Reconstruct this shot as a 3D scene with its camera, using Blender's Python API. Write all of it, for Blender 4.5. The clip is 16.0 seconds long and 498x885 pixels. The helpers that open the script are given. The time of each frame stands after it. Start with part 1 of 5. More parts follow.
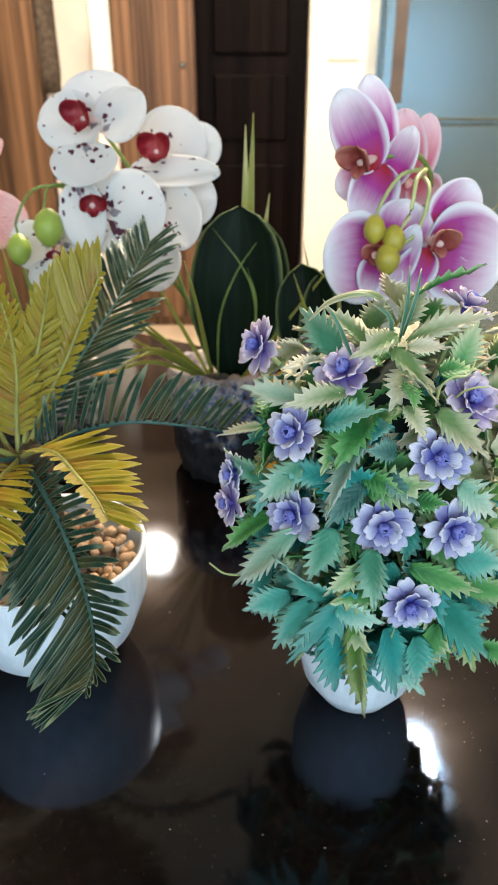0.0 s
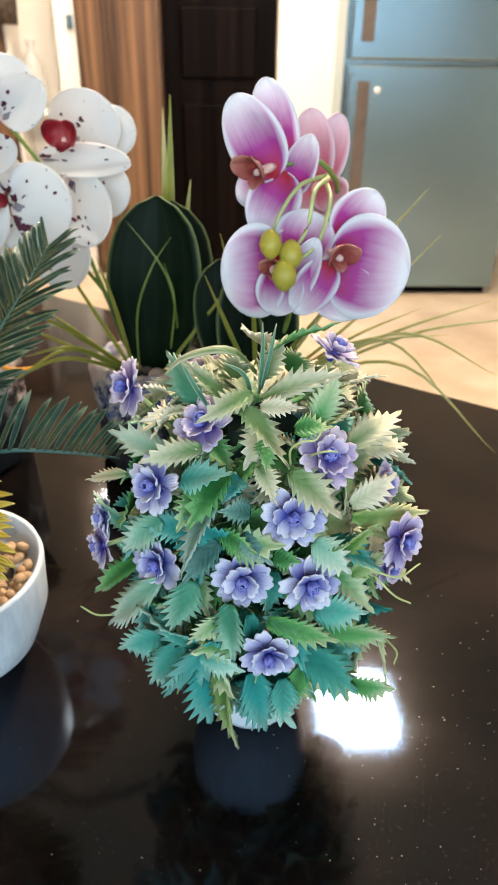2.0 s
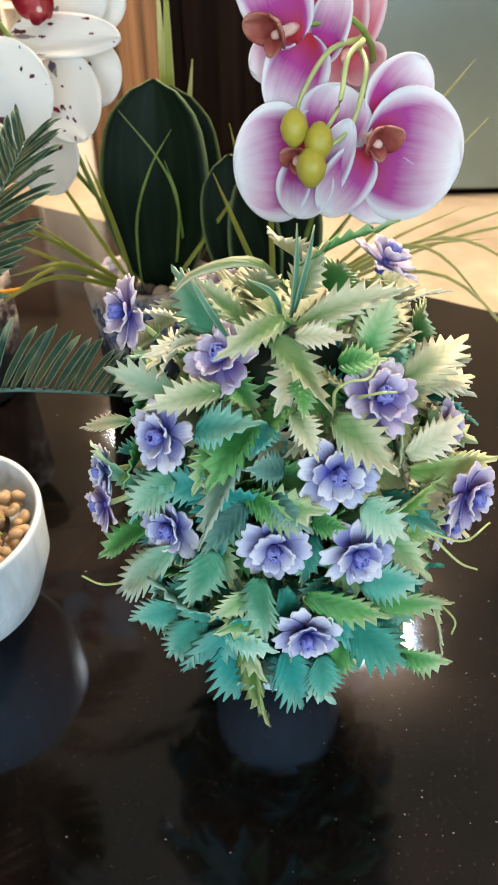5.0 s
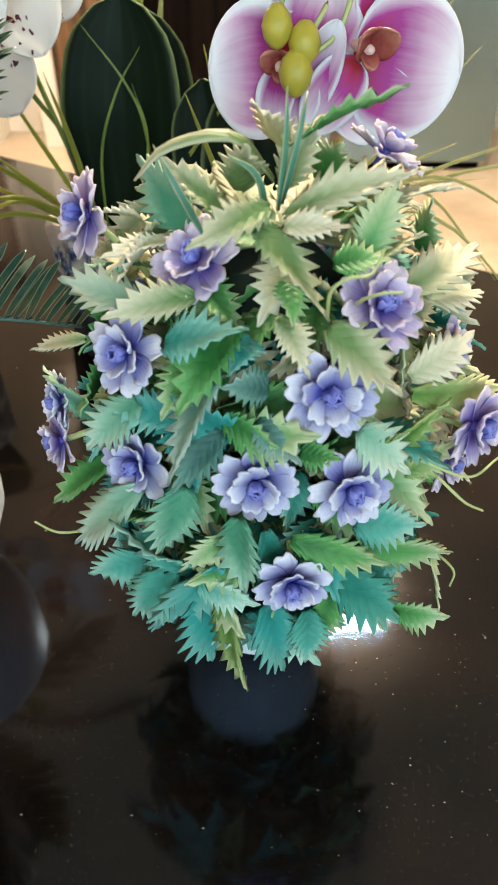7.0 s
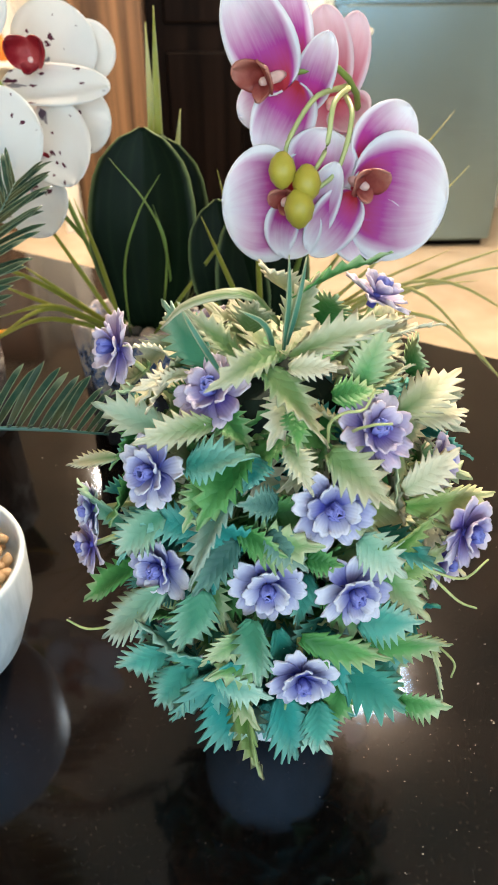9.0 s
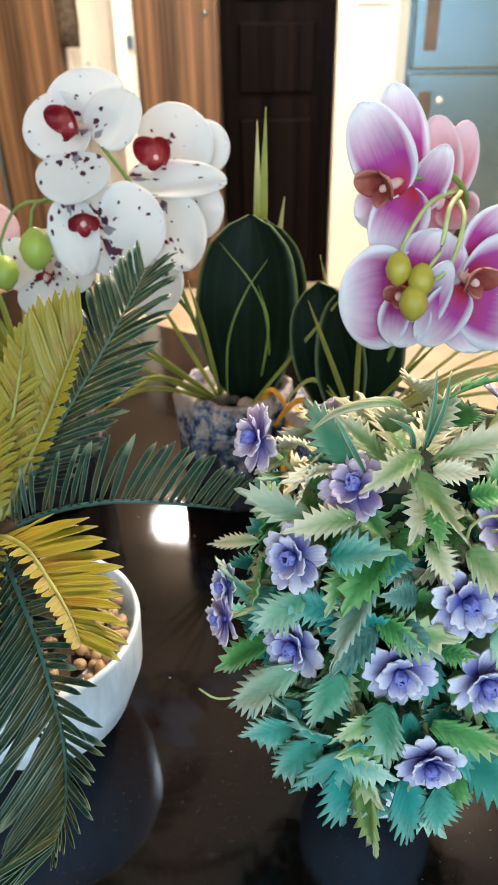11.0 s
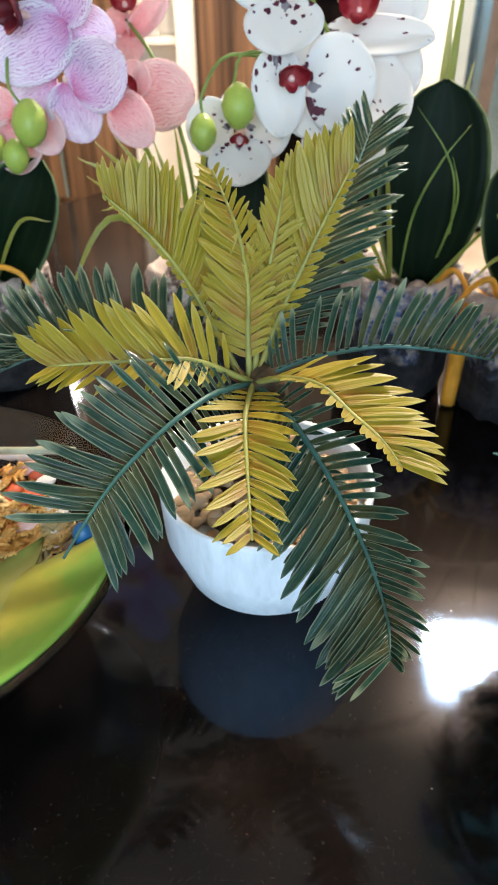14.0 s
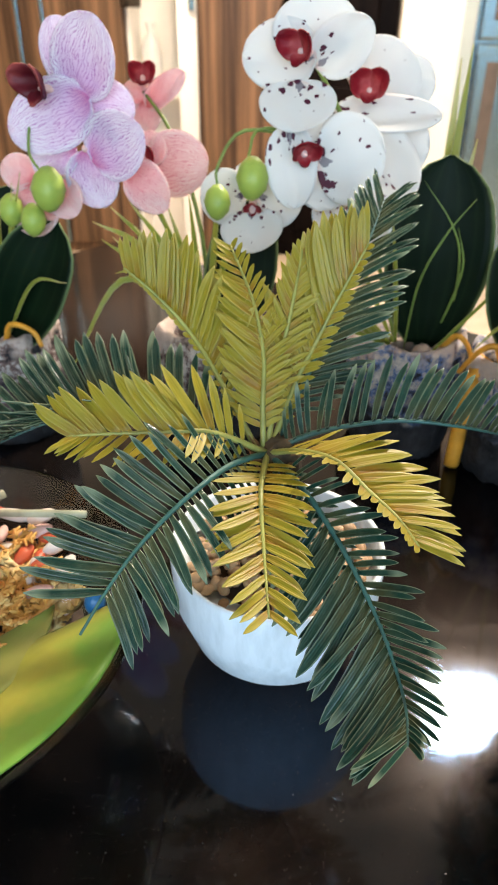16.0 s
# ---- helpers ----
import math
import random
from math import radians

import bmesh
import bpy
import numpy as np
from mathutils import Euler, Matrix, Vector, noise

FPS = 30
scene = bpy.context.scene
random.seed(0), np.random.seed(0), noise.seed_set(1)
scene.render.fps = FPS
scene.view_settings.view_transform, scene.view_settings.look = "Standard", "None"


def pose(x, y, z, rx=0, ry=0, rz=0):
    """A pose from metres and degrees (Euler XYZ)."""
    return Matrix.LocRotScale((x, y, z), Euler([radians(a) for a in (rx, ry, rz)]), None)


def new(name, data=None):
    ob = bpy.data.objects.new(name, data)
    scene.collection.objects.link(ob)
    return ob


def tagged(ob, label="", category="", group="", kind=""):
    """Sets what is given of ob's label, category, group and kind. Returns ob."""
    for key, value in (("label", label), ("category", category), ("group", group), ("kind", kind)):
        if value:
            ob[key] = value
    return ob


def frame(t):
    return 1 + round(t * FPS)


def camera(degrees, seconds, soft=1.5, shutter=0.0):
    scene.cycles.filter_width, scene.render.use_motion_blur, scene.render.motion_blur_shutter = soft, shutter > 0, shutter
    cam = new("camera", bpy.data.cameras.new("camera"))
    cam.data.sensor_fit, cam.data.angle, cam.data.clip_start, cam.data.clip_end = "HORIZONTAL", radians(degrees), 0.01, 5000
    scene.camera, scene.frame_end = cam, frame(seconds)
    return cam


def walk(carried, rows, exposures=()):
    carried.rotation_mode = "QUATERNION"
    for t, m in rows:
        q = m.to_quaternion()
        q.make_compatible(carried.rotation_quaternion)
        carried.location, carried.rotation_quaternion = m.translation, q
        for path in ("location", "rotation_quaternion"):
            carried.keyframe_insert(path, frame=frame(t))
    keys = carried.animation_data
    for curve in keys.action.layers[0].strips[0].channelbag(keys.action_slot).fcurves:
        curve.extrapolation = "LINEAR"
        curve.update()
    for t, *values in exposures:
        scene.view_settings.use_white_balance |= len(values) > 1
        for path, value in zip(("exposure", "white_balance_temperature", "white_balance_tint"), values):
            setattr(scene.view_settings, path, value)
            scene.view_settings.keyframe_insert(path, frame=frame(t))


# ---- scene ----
cam = camera(40.2, 16.0, soft=1.15)
METRES, EYE, TILT, LEAN, TURN = 0.52, 0.336, -26.0, 0.0, 0.0
ROWS = [
    (0.0, 0.0, 0.0, 0.0, -0.0, 0.0, 0.0),
    (0.5, 0.0699, 0.0108, -0.0039, -1.66, -1.71, 1.07),
    (1.0, 0.122, 0.0173, 0.0076, -0.19, -2.3, 0.66),
    (1.5, 0.1167, 0.0161, 0.0341, -1.23, -4.3, 0.16),
    (2.0, 0.1034, 0.0101, 0.0946, -1.79, -4.76, 0.02),
    (2.5, 0.1007, 0.0069, 0.115, -1.02, -5.9, -0.31),
    (3.0, 0.1084, 0.0185, 0.1064, -0.75, -6.61, 0.39),
    (3.5, 0.1041, 0.0561, 0.1105, -0.37, -8.12, 0.96),
    (6.0, 0.0912, 0.17, 0.0639, -2.41, -13.59, 1.31),
    (6.5, 0.0935, 0.1905, 0.0479, -3.25, -14.2, 0.87),
    (7.0, 0.0888, 0.1847, 0.0522, -3.45, -13.66, 0.67),
    (7.5, 0.0859, 0.1767, 0.0571, -3.34, -13.1, 0.66),
    (8.0, 0.0924, 0.1673, 0.0614, -3.14, -11.91, 1.21),
    (10.5, 0.0498, 0.1055, 0.1281, 0.33, -3.75, 0.52),
    (11.0, 0.0256, 0.101, 0.1262, 2.29, -3.74, -0.04),
    (11.5, -0.0035, 0.0907, 0.12, 4.69, -4.11, -0.33),
    (12.0, -0.0663, 0.0846, 0.104, 8.11, -4.97, -1.03),
    (12.5, -0.1354, 0.0736, 0.0961, 11.18, -6.24, -2.24),
    (13.0, -0.1844, 0.0694, 0.0738, 10.86, -7.72, -2.11),
    (13.5, -0.2096, 0.0699, 0.0458, 7.67, -8.78, -1.6),
    (14.0, -0.2157, 0.0866, 0.0321, 4.45, -9.09, -1.38),
    (14.5, -0.2352, 0.1125, 0.0306, 3.47, -9.66, -2.04),
    (15.0, -0.243, 0.1207, 0.0334, 3.17, -9.76, -1.77),
    (15.5, -0.2416, 0.101, 0.0441, 3.67, -8.02, -1.74),
    (16.0, -0.2373, 0.0831, 0.0618, 4.05, -5.64, -2.4),
]
walk(cam, [(t, pose(0, 0, EYE, TILT, LEAN, TURN) @ pose(METRES * x, METRES * y, METRES * z, 90 + pitch, roll, yaw)) for t, x, y, z, yaw, pitch, roll in ROWS],
     exposures=((0.0, 0.04, 6900, 16), (1.0, 0.10, 6850, 16), (2.0, 0.08, 6850, 16), (3.5, 0.12, 6850, 16), (6.0, 0.18, 7300, 13), (8.0, 0.18, 7300, 13), (10.5, 0.10, 6950, 15), (12.5, 0.18, 6600, 14), (13.5, 0.23, 6520, 16), (15.0, 0.24, 6600, 15), (16.0, 0.25, 6660, 15)))
cam.data.dof.use_dof = True
cam.data.dof.focus_distance, cam.data.dof.aperture_fstop = 0.275, 26.0

# ---- light ----
world = bpy.data.worlds.new("world")
world.use_nodes = True
scene.world = world
sky = world.node_tree.nodes.new("ShaderNodeTexSky")
sky.sky_type, sky.sun_disc, sky.sun_elevation, sky.sun_rotation = "NISHITA", False, radians(38), radians(200)
world.node_tree.links.new(sky.outputs[0], world.node_tree.nodes["Background"].inputs[0])
world.node_tree.nodes["Background"].inputs[1].default_value = 0.1


def area_lamp(name, m, size_x, size_y, watts, colour):
    lamp = bpy.data.lights.new(name, "AREA")
    lamp.shape, lamp.size, lamp.size_y, lamp.energy, lamp.color = "RECTANGLE", size_x, size_y, watts, colour
    ob = new(name, lamp)
    ob.matrix_basis = m
    return ob


# daylight through two rear windows (one added), a square ceiling panel, a round downlight
area_lamp("window_daylight", pose(0.1, -1.78, 0.75, 90, 0, 0), 2.3, 1.3, 54, (0.50, 0.78, 1.0))
# unseen side window, added to give the refrigerator its blue streak
area_lamp("side_window_daylight", pose(2.2, -1.85, 0.75, 90, 0, 0), 0.8, 1.3, 5.5, (0.46, 0.75, 1.0))
area_lamp("panel_light", pose(0.525, 1.69, 1.765), 0.25, 0.27, 92, (1.0, 0.91, 0.77))
area_lamp("downlight_light", pose(-0.51, 2.97, 1.765), 0.17, 0.17, 52, (1.0, 0.84, 0.64))
# two unseen lamps added to brighten the far cabinets and floor
area_lamp("hall_light", pose(0.5, 3.6, 1.765), 0.3, 0.3, 16, (1.0, 0.87, 0.70))
area_lamp("hall_light", pose(-1.6, 3.4, 1.765), 0.3, 0.3, 26, (1.0, 0.87, 0.70))


# ---- materials ----
def material(name, colour=(0.5, 0.5, 0.5), rough=0.5, metal=0.0, spec=0.5, coat=0.0, trans=0.0, ior=1.45):
    m = bpy.data.materials.new(name)
    m.use_nodes = True
    b = m.node_tree.nodes["Principled BSDF"]
    b.inputs["Base Color"].default_value = (*colour, 1)
    b.inputs["Roughness"].default_value = rough
    b.inputs["Metallic"].default_value = metal
    b.inputs["Specular IOR Level"].default_value = spec
    b.inputs["Coat Weight"].default_value = coat
    b.inputs["Transmission Weight"].default_value = trans
    b.inputs["IOR"].default_value = ior
    return m


class Net:
    """Short hand for the node tree of one material."""

    def __init__(self, m):
        self.t, self.b = m.node_tree, m.node_tree.nodes["Principled BSDF"]

    def node(self, kind, **values):
        n = self.t.nodes.new(kind)
        for key, value in values.items():
            setattr(n, key, value)
        return n

    def put(self, source, target):
        self.t.links.new(source, target)

    def coords(self, which="Object", scale=(1, 1, 1)):
        c, mp = self.node("ShaderNodeTexCoord"), self.node("ShaderNodeMapping")
        mp.inputs["Scale"].default_value = scale
        self.put(c.outputs[which], mp.inputs[0])
        return mp.outputs[0]

    def noise(self, at_, scale, detail=3.0, rough=0.55):
        n = self.node("ShaderNodeTexNoise")
        n.inputs["Scale"].default_value, n.inputs["Detail"].default_value, n.inputs["Roughness"].default_value = scale, detail, rough
        self.put(at_, n.inputs["Vector"])
        return n.outputs[0]

    def ramp(self, value, *stops):
        r = self.node("ShaderNodeValToRGB")
        e = r.color_ramp.elements
        e[0].position, e[0].color = stops[0][0], (*stops[0][1], 1)
        e[1].position, e[1].color = stops[-1][0], (*stops[-1][1], 1)
        for p, c in stops[1:-1]:
            x = e.new(p)
            x.color = (*c, 1)
        self.put(value, r.inputs[0])
        return r.outputs[0]

    def maths(self, op, a, b=0.5, clamp=False):
        n = self.node("ShaderNodeMath", operation=op, use_clamp=clamp)
        for i, v in enumerate((a, b)):
            if isinstance(v, (int, float)):
                n.inputs[i].default_value = v
            else:
                self.put(v, n.inputs[i])
        return n.outputs[0]

    def mix(self, fac, a, b, kind="MIX"):
        n = self.node("ShaderNodeMix", data_type="RGBA", blend_type=kind)
        for i, v in ((0, fac), (6, a), (7, b)):
            if isinstance(v, (int, float)):
                n.inputs[i].default_value = v
            elif isinstance(v, tuple):
                n.inputs[i].default_value = (*v, 1)
            else:
                self.put(v, n.inputs[i])
        return n.outputs[2]

    def uv(self):
        s = self.node("ShaderNodeSeparateXYZ")
        self.put(self.coords("UV"), s.inputs[0])
        return s.outputs[0], s.outputs[1]

    def chance(self):
        return self.node("ShaderNodeObjectInfo").outputs["Random"]

    def bump(self, height, strength=0.3, distance=0.001):
        n = self.node("ShaderNodeBump")
        n.inputs["Strength"].default_value, n.inputs["Distance"].default_value = strength, distance
        self.put(height, n.inputs["Height"])
        self.put(n.outputs[0], self.b.inputs["Normal"])

    def colour(self, c):
        self.put(c, self.b.inputs["Base Color"])

    def rough(self, r):
        self.put(r, self.b.inputs["Roughness"])

    def thin(self, c, amount):
        """Light passes through a thin petal or leaf."""
        tr, mx = self.node("ShaderNodeBsdfTranslucent"), self.node("ShaderNodeMixShader")
        self.put(c, tr.inputs[0])
        mx.inputs[0].default_value = amount
        out = self.t.nodes["Material Output"]
        self.put(self.b.outputs[0], mx.inputs[1])
        self.put(tr.outputs[0], mx.inputs[2])
        self.put(mx.outputs[0], out.inputs[0])


def granite_material():
    m = material("black_granite", (0.006, 0.005, 0.005), 0.3, ior=1.33, spec=0.55, coat=0.34)
    n = Net(m)
    n.b.inputs["Specular Tint"].default_value = (0.14, 0.5, 1.0, 1)
    at_ = n.coords()
    grit = n.ramp(n.noise(at_, 420, 4, 0.8), (0.60, (0, 0, 0)), (0.72, (1, 1, 1)))
    body = n.ramp(n.noise(at_, 9, 6), (0.35, (0.002, 0.002, 0.002)), (0.6, (0.008, 0.005, 0.004)), (0.8, (0.020, 0.012, 0.009)))
    n.colour(n.mix(n.maths("MULTIPLY", grit, 0.8), body, (0.045, 0.034, 0.028)))
    smear = n.noise(n.coords(scale=(1.5, 6, 1)), 5, 6, 0.65)
    n.rough(n.maths("ADD", n.maths("MULTIPLY", smear, 0.07), 0.015))
    n.b.inputs["Coat IOR"].default_value = 1.43
    n.put(n.maths("MULTIPLY", smear, 0.08), n.b.inputs["Coat Roughness"])
    fine = n.noise(n.coords(scale=(40, 700, 40)), 1, 4, 0.7)
    cross = n.noise(n.coords(scale=(500, 60, 40)), 1, 4, 0.7)
    n.bump(n.maths("ADD", n.maths("ADD", fine, cross), n.noise(at_, 25, 2)), 0.05, 0.0003)
    coat_bump = n.node("ShaderNodeBump")
    coat_bump.inputs["Strength"].default_value, coat_bump.inputs["Distance"].default_value = 0.05, 0.0003
    n.put(n.maths("ADD", n.maths("MULTIPLY", n.maths("ADD", fine, cross), 0.35), n.noise(at_, 14, 2)), coat_bump.inputs["Height"])
    n.put(coat_bump.outputs[0], n.b.inputs["Coat Normal"])
    # a thin film of wiped dust that spreads the lamps' glow
    film, both = n.node("ShaderNodeBsdfGlossy"), n.node("ShaderNodeMixShader")
    film.inputs["Roughness"].default_value = 0.19
    film.inputs["Color"].default_value = (0.9, 0.72, 0.6, 1)
    wiped = n.maths("MULTIPLY", n.maths("SUBTRACT", smear, 0.18, True), 0.013)
    n.put(n.maths("MULTIPLY", wiped, n.maths("ADD", n.maths("MULTIPLY", n.noise(at_, 380, 5, 0.8), 1.5), 0.05, True)), both.inputs[0])
    n.put(n.b.outputs[0], both.inputs[1])
    n.put(film.outputs[0], both.inputs[2])
    n.put(both.outputs[0], n.t.nodes["Material Output"].inputs[0])
    return m


def wood_material(name="zebrano_wood", pale=(0.145, 0.080, 0.042), dark=(0.020, 0.010, 0.006)):
    m = material(name, pale, 0.38, spec=0.35 if pale[0] > 0.1 else 0.035)
    n = Net(m)
    bands = n.noise(n.coords(scale=(9, 9, 0.12)), 2.2, 5, 0.7)
    fine = n.noise(n.coords(scale=(40, 40, 0.5)), 3, 3)
    c = n.ramp(bands, (0.40, dark), (0.47, tuple(0.55 * v for v in pale)), (0.53, pale), (0.62, tuple(1.7 * v for v in pale)))
    n.colour(n.mix(0.35, c, n.ramp(fine, (0.3, dark), (0.7, pale))))
    n.bump(fine, 0.1, 0.0006)
    return m


def plain_material(name, colour, rough=0.5, vary=0.12, scale=6, **kw):
    m = material(name, colour, rough, **kw)
    n = Net(m)
    low = tuple(v * (1 - vary) for v in colour)
    high = tuple(min(1, v * (1 + vary)) for v in colour)
    h = n.noise(n.coords(), scale, 5)
    n.colour(n.ramp(h, (0.3, low), (0.7, high)))
    n.bump(n.noise(n.coords(), scale * 12, 3), 0.12, 0.0006)
    return m


def steel_material():
    m = material("brushed_steel", (0.24, 0.36, 0.43), 0.32, metal=1.0)
    n = Net(m)
    s = n.noise(n.coords(scale=(60, 60, 0.6)), 3, 3)
    n.rough(n.maths("ADD", n.maths("MULTIPLY", s, 0.12), 0.14))
    n.bump(n.noise(n.coords(scale=(3, 3, 500)), 1, 3), 0.35, 0.0008)
    return m


def tile_material():
    m = material("beige_floor_tile", (0.52, 0.42, 0.31), 0.22)
    n = Net(m)
    n.colour(n.ramp(n.noise(n.coords(), 3, 6), (0.3, (0.42, 0.32, 0.22)), (0.7, (0.58, 0.47, 0.35))))
    return m


def holly_material(name, base, tip, tint):
    """Moulded plastic leaf: green heart, pale teeth and tip, thin raised veins."""
    m = material(name, base, 0.46, spec=0.3)
    n = Net(m)
    u, v = n.uv()
    side = n.maths("ABSOLUTE", n.maths("SUBTRACT", u, 0.5))
    reach = n.maths("ADD", n.maths("MULTIPLY", v, 0.62), n.maths("MULTIPLY", side, 0.75))
    reach = n.maths("ADD", reach, n.maths("MULTIPLY", n.maths("SUBTRACT", n.noise(n.coords(), 70, 3), 0.5), 0.22))
    pale = n.maths("ADD", reach, n.maths("MULTIPLY", n.maths("SUBTRACT", n.chance(), 0.5), 0.6))
    c = n.ramp(pale, (0.08, base), (0.46, tint), (0.95, tip))
    n.colour(c)
    vein = n.maths("ABSOLUTE", n.maths("SINE", n.maths("MULTIPLY", n.maths("SUBTRACT", v, n.maths("MULTIPLY", side, 0.55)), 20)))
    n.bump(n.maths("ADD", n.maths("MULTIPLY", vein, 0.5), n.noise(n.coords(), 260, 3)), 0.42, 0.0009)
    n.thin(c, 0.14)
    return m


def bloom_material(name, heart, tip):
    m = material(name, heart, 0.5)
    n = Net(m)
    u, v = n.uv()
    f = n.maths("ADD", v, n.maths("MULTIPLY", n.maths("SUBTRACT", n.chance(), 0.5), 0.45))
    f = n.maths("ADD", f, n.maths("MULTIPLY", n.maths("SUBTRACT", n.noise(n.coords(), 120, 2), 0.5), 0.3))
    c = n.ramp(f, (0.1, heart), (0.55, tuple(0.62 * a + 0.38 * b for a, b in zip(heart, tip))), (1.02, tip))
    n.colour(c)
    n.bump(n.maths("SINE", n.maths("MULTIPLY", u, 40)), 0.15, 0.0005)
    n.thin(c, 0.2)
    return m


def frond_material(name, base, tip, rust, odd, groove=0.3, gloss=0.24):
    m = material(name, base, gloss, spec=0.45)
    n = Net(m)
    u, v = n.uv()
    f = n.maths("ADD", v, n.maths("MULTIPLY", n.maths("SUBTRACT", n.chance(), 0.5), 0.5))
    c = n.ramp(f, (0.05, rust), (0.35, base), (0.8, base), (1.05, tip))
    c = n.mix(n.maths("MULTIPLY", n.maths("FRACT", n.maths("MULTIPLY", n.chance(), 7.31)), 0.45), c, odd)
    c = n.mix(n.maths("MULTIPLY", n.maths("SUBTRACT", n.noise(n.coords(), 3, 4), 0.5, True), 0.7), c, tip)
    rim = n.ramp(n.maths("ABSOLUTE", n.maths("SUBTRACT", u, 0.5)), (0.36, (0, 0, 0)), (0.48, (1, 1, 1)))
    c = n.mix(n.maths("MULTIPLY", rim, 0.65), c, tip)
    n.colour(c)
    n.bump(n.maths("SINE", n.maths("MULTIPLY", u, 26)), groove, 0.0005)
    n.thin(c, 0.15)
    return m


def petal_material(name, centre, middle, rim, veins=None, spots=None, hold=0.32, core=0.03):
    """Orchid petal: colour runs from its root to the rim; fan veins or dark freckles on top."""
    m = material(name, middle, 0.55, spec=0.3)
    n = Net(m)
    u, v = n.uv()
    side = n.maths("ABSOLUTE", n.maths("SUBTRACT", u, 0.5))
    f = n.maths("MAXIMUM", v, n.maths("MULTIPLY", n.maths("POWER", n.maths("MULTIPLY", side, 2.0), 2.2), 0.98))
    f = n.maths("ADD", f, n.maths("MULTIPLY", n.maths("SUBTRACT", n.noise(n.coords(), 45, 4), 0.5), 0.18))
    streak = n.noise(n.coords("UV", (30, 2.5, 1)), 1, 3)
    f = n.maths("ADD", f, n.maths("MULTIPLY", n.maths("SUBTRACT", streak, 0.5), 0.11))
    soft_ = tuple(0.45 * a + 0.55 * b for a, b in zip(middle, rim))
    c = n.ramp(f, (core, centre), (hold, middle), (hold + 0.20, soft_), (hold + 0.38, rim))
    if veins:
        w = n.maths("ADD", n.maths("MULTIPLY", u, 66.0), n.maths("MULTIPLY", n.noise(n.coords(), 130, 3), 15.0))
        lines = n.ramp(n.maths("ABSOLUTE", n.maths("SINE", w)), (0.0, (1, 1, 1)), (0.6, (0, 0, 0)))
        c = n.mix(n.maths("MULTIPLY", lines, n.maths("MULTIPLY", n.noise(n.coords(), 190, 2), 1.6, True)), c, veins)
    if spots:
        vo = n.node("ShaderNodeTexVoronoi")
        vo.inputs["Scale"].default_value = 215
        wob = n.node("ShaderNodeVectorMath", operation="ADD")
        n.put(n.coords("Object"), wob.inputs[0])
        fuzz = n.node("ShaderNodeVectorMath", operation="SCALE")
        cloud = n.node("ShaderNodeTexNoise")
        cloud.inputs["Scale"].default_value = 320
        n.put(n.coords("Object"), cloud.inputs["Vector"])
        n.put(cloud.outputs["Color"], fuzz.inputs[0])
        fuzz.inputs["Scale"].default_value = 0.004
        n.put(fuzz.outputs[0], wob.inputs[1])
        shift = n.node("ShaderNodeVectorMath", operation="ADD")
        n.put(wob.outputs[0], shift.inputs[0])
        n.put(n.chance(), shift.inputs[1])
        n.put(shift.outputs[0], vo.inputs["Vector"])
        s = n.node("ShaderNodeSeparateXYZ")
        n.put(vo.outputs["Color"], s.inputs[0])
        size = n.maths("MULTIPLY", n.maths("SUBTRACT", s.outputs[0], n.maths("ADD", n.maths("MULTIPLY", v, 0.42), n.maths("ADD", 0.085, n.maths("MULTIPLY", n.noise(n.coords(), 42, 1), 0.80)))), 1.6, True)
        hit_ = n.maths("LESS_THAN", vo.outputs["Distance"], size)
        c = n.mix(hit_, c, spots)
        near = n.maths("SUBTRACT", 0.13, n.maths("ADD", side, n.maths("MULTIPLY", n.maths("ABSOLUTE", n.maths("SUBTRACT", v, 0.2)), 0.75)))
        near = n.maths("ADD", near, n.maths("MULTIPLY", n.maths("SUBTRACT", n.noise(n.coords(), 130, 2), 0.5), 0.16))
        c = n.mix(n.maths("MULTIPLY", n.maths("GREATER_THAN", near, 0.04), 0.75), c, (0.11, 0.09, 0.13))
    n.colour(c)
    n.bump(n.maths("ADD", n.maths("MULTIPLY", n.maths("SINE", n.maths("MULTIPLY", u, 44)), 0.3), n.noise(n.coords(), 150, 3)), 0.12, 0.0006)
    n.thin(c, 0.3)
    return m


def crust_material(name, wash):
    """Rough cast pot: pale pink plaster at the lip, blue washes, black foot."""
    m = material(name, (0.4, 0.33, 0.3), 0.85)
    n = Net(m)
    s = n.node("ShaderNodeSeparateXYZ")
    n.put(n.coords(), s.inputs[0])
    h = n.maths("ADD", n.maths("MULTIPLY", s.outputs[2], 9.0), n.maths("MULTIPLY", n.maths("SUBTRACT", n.noise(n.coords(), 35, 5), 0.5), 1.1))
    fleck = n.ramp(n.noise(n.coords(), 85, 5, 0.7), (0.41, (0.012, 0.012, 0.016)), (0.45, wash), (0.50, tuple(1.7 * v for v in wash)), (0.54, (0.50, 0.46, 0.43)), (0.66, (0.72, 0.65, 0.58)))
    c = n.mix(n.ramp(h, (0.42, (0, 0, 0)), (0.74, (1, 1, 1))), n.ramp(n.noise(n.coords(), 60, 4), (0.35, (0.006, 0.006, 0.008)), (0.7, (0.04, 0.04, 0.048))), fleck)
    n.colour(n.mix(n.ramp(h, (0.84, (0, 0, 0)), (1.0, (0.85, 0.85, 0.85))), c, (0.68, 0.56, 0.49)))
    n.bump(n.noise(n.coords(), 110, 5, 0.75), 1.0, 0.006)
    return m


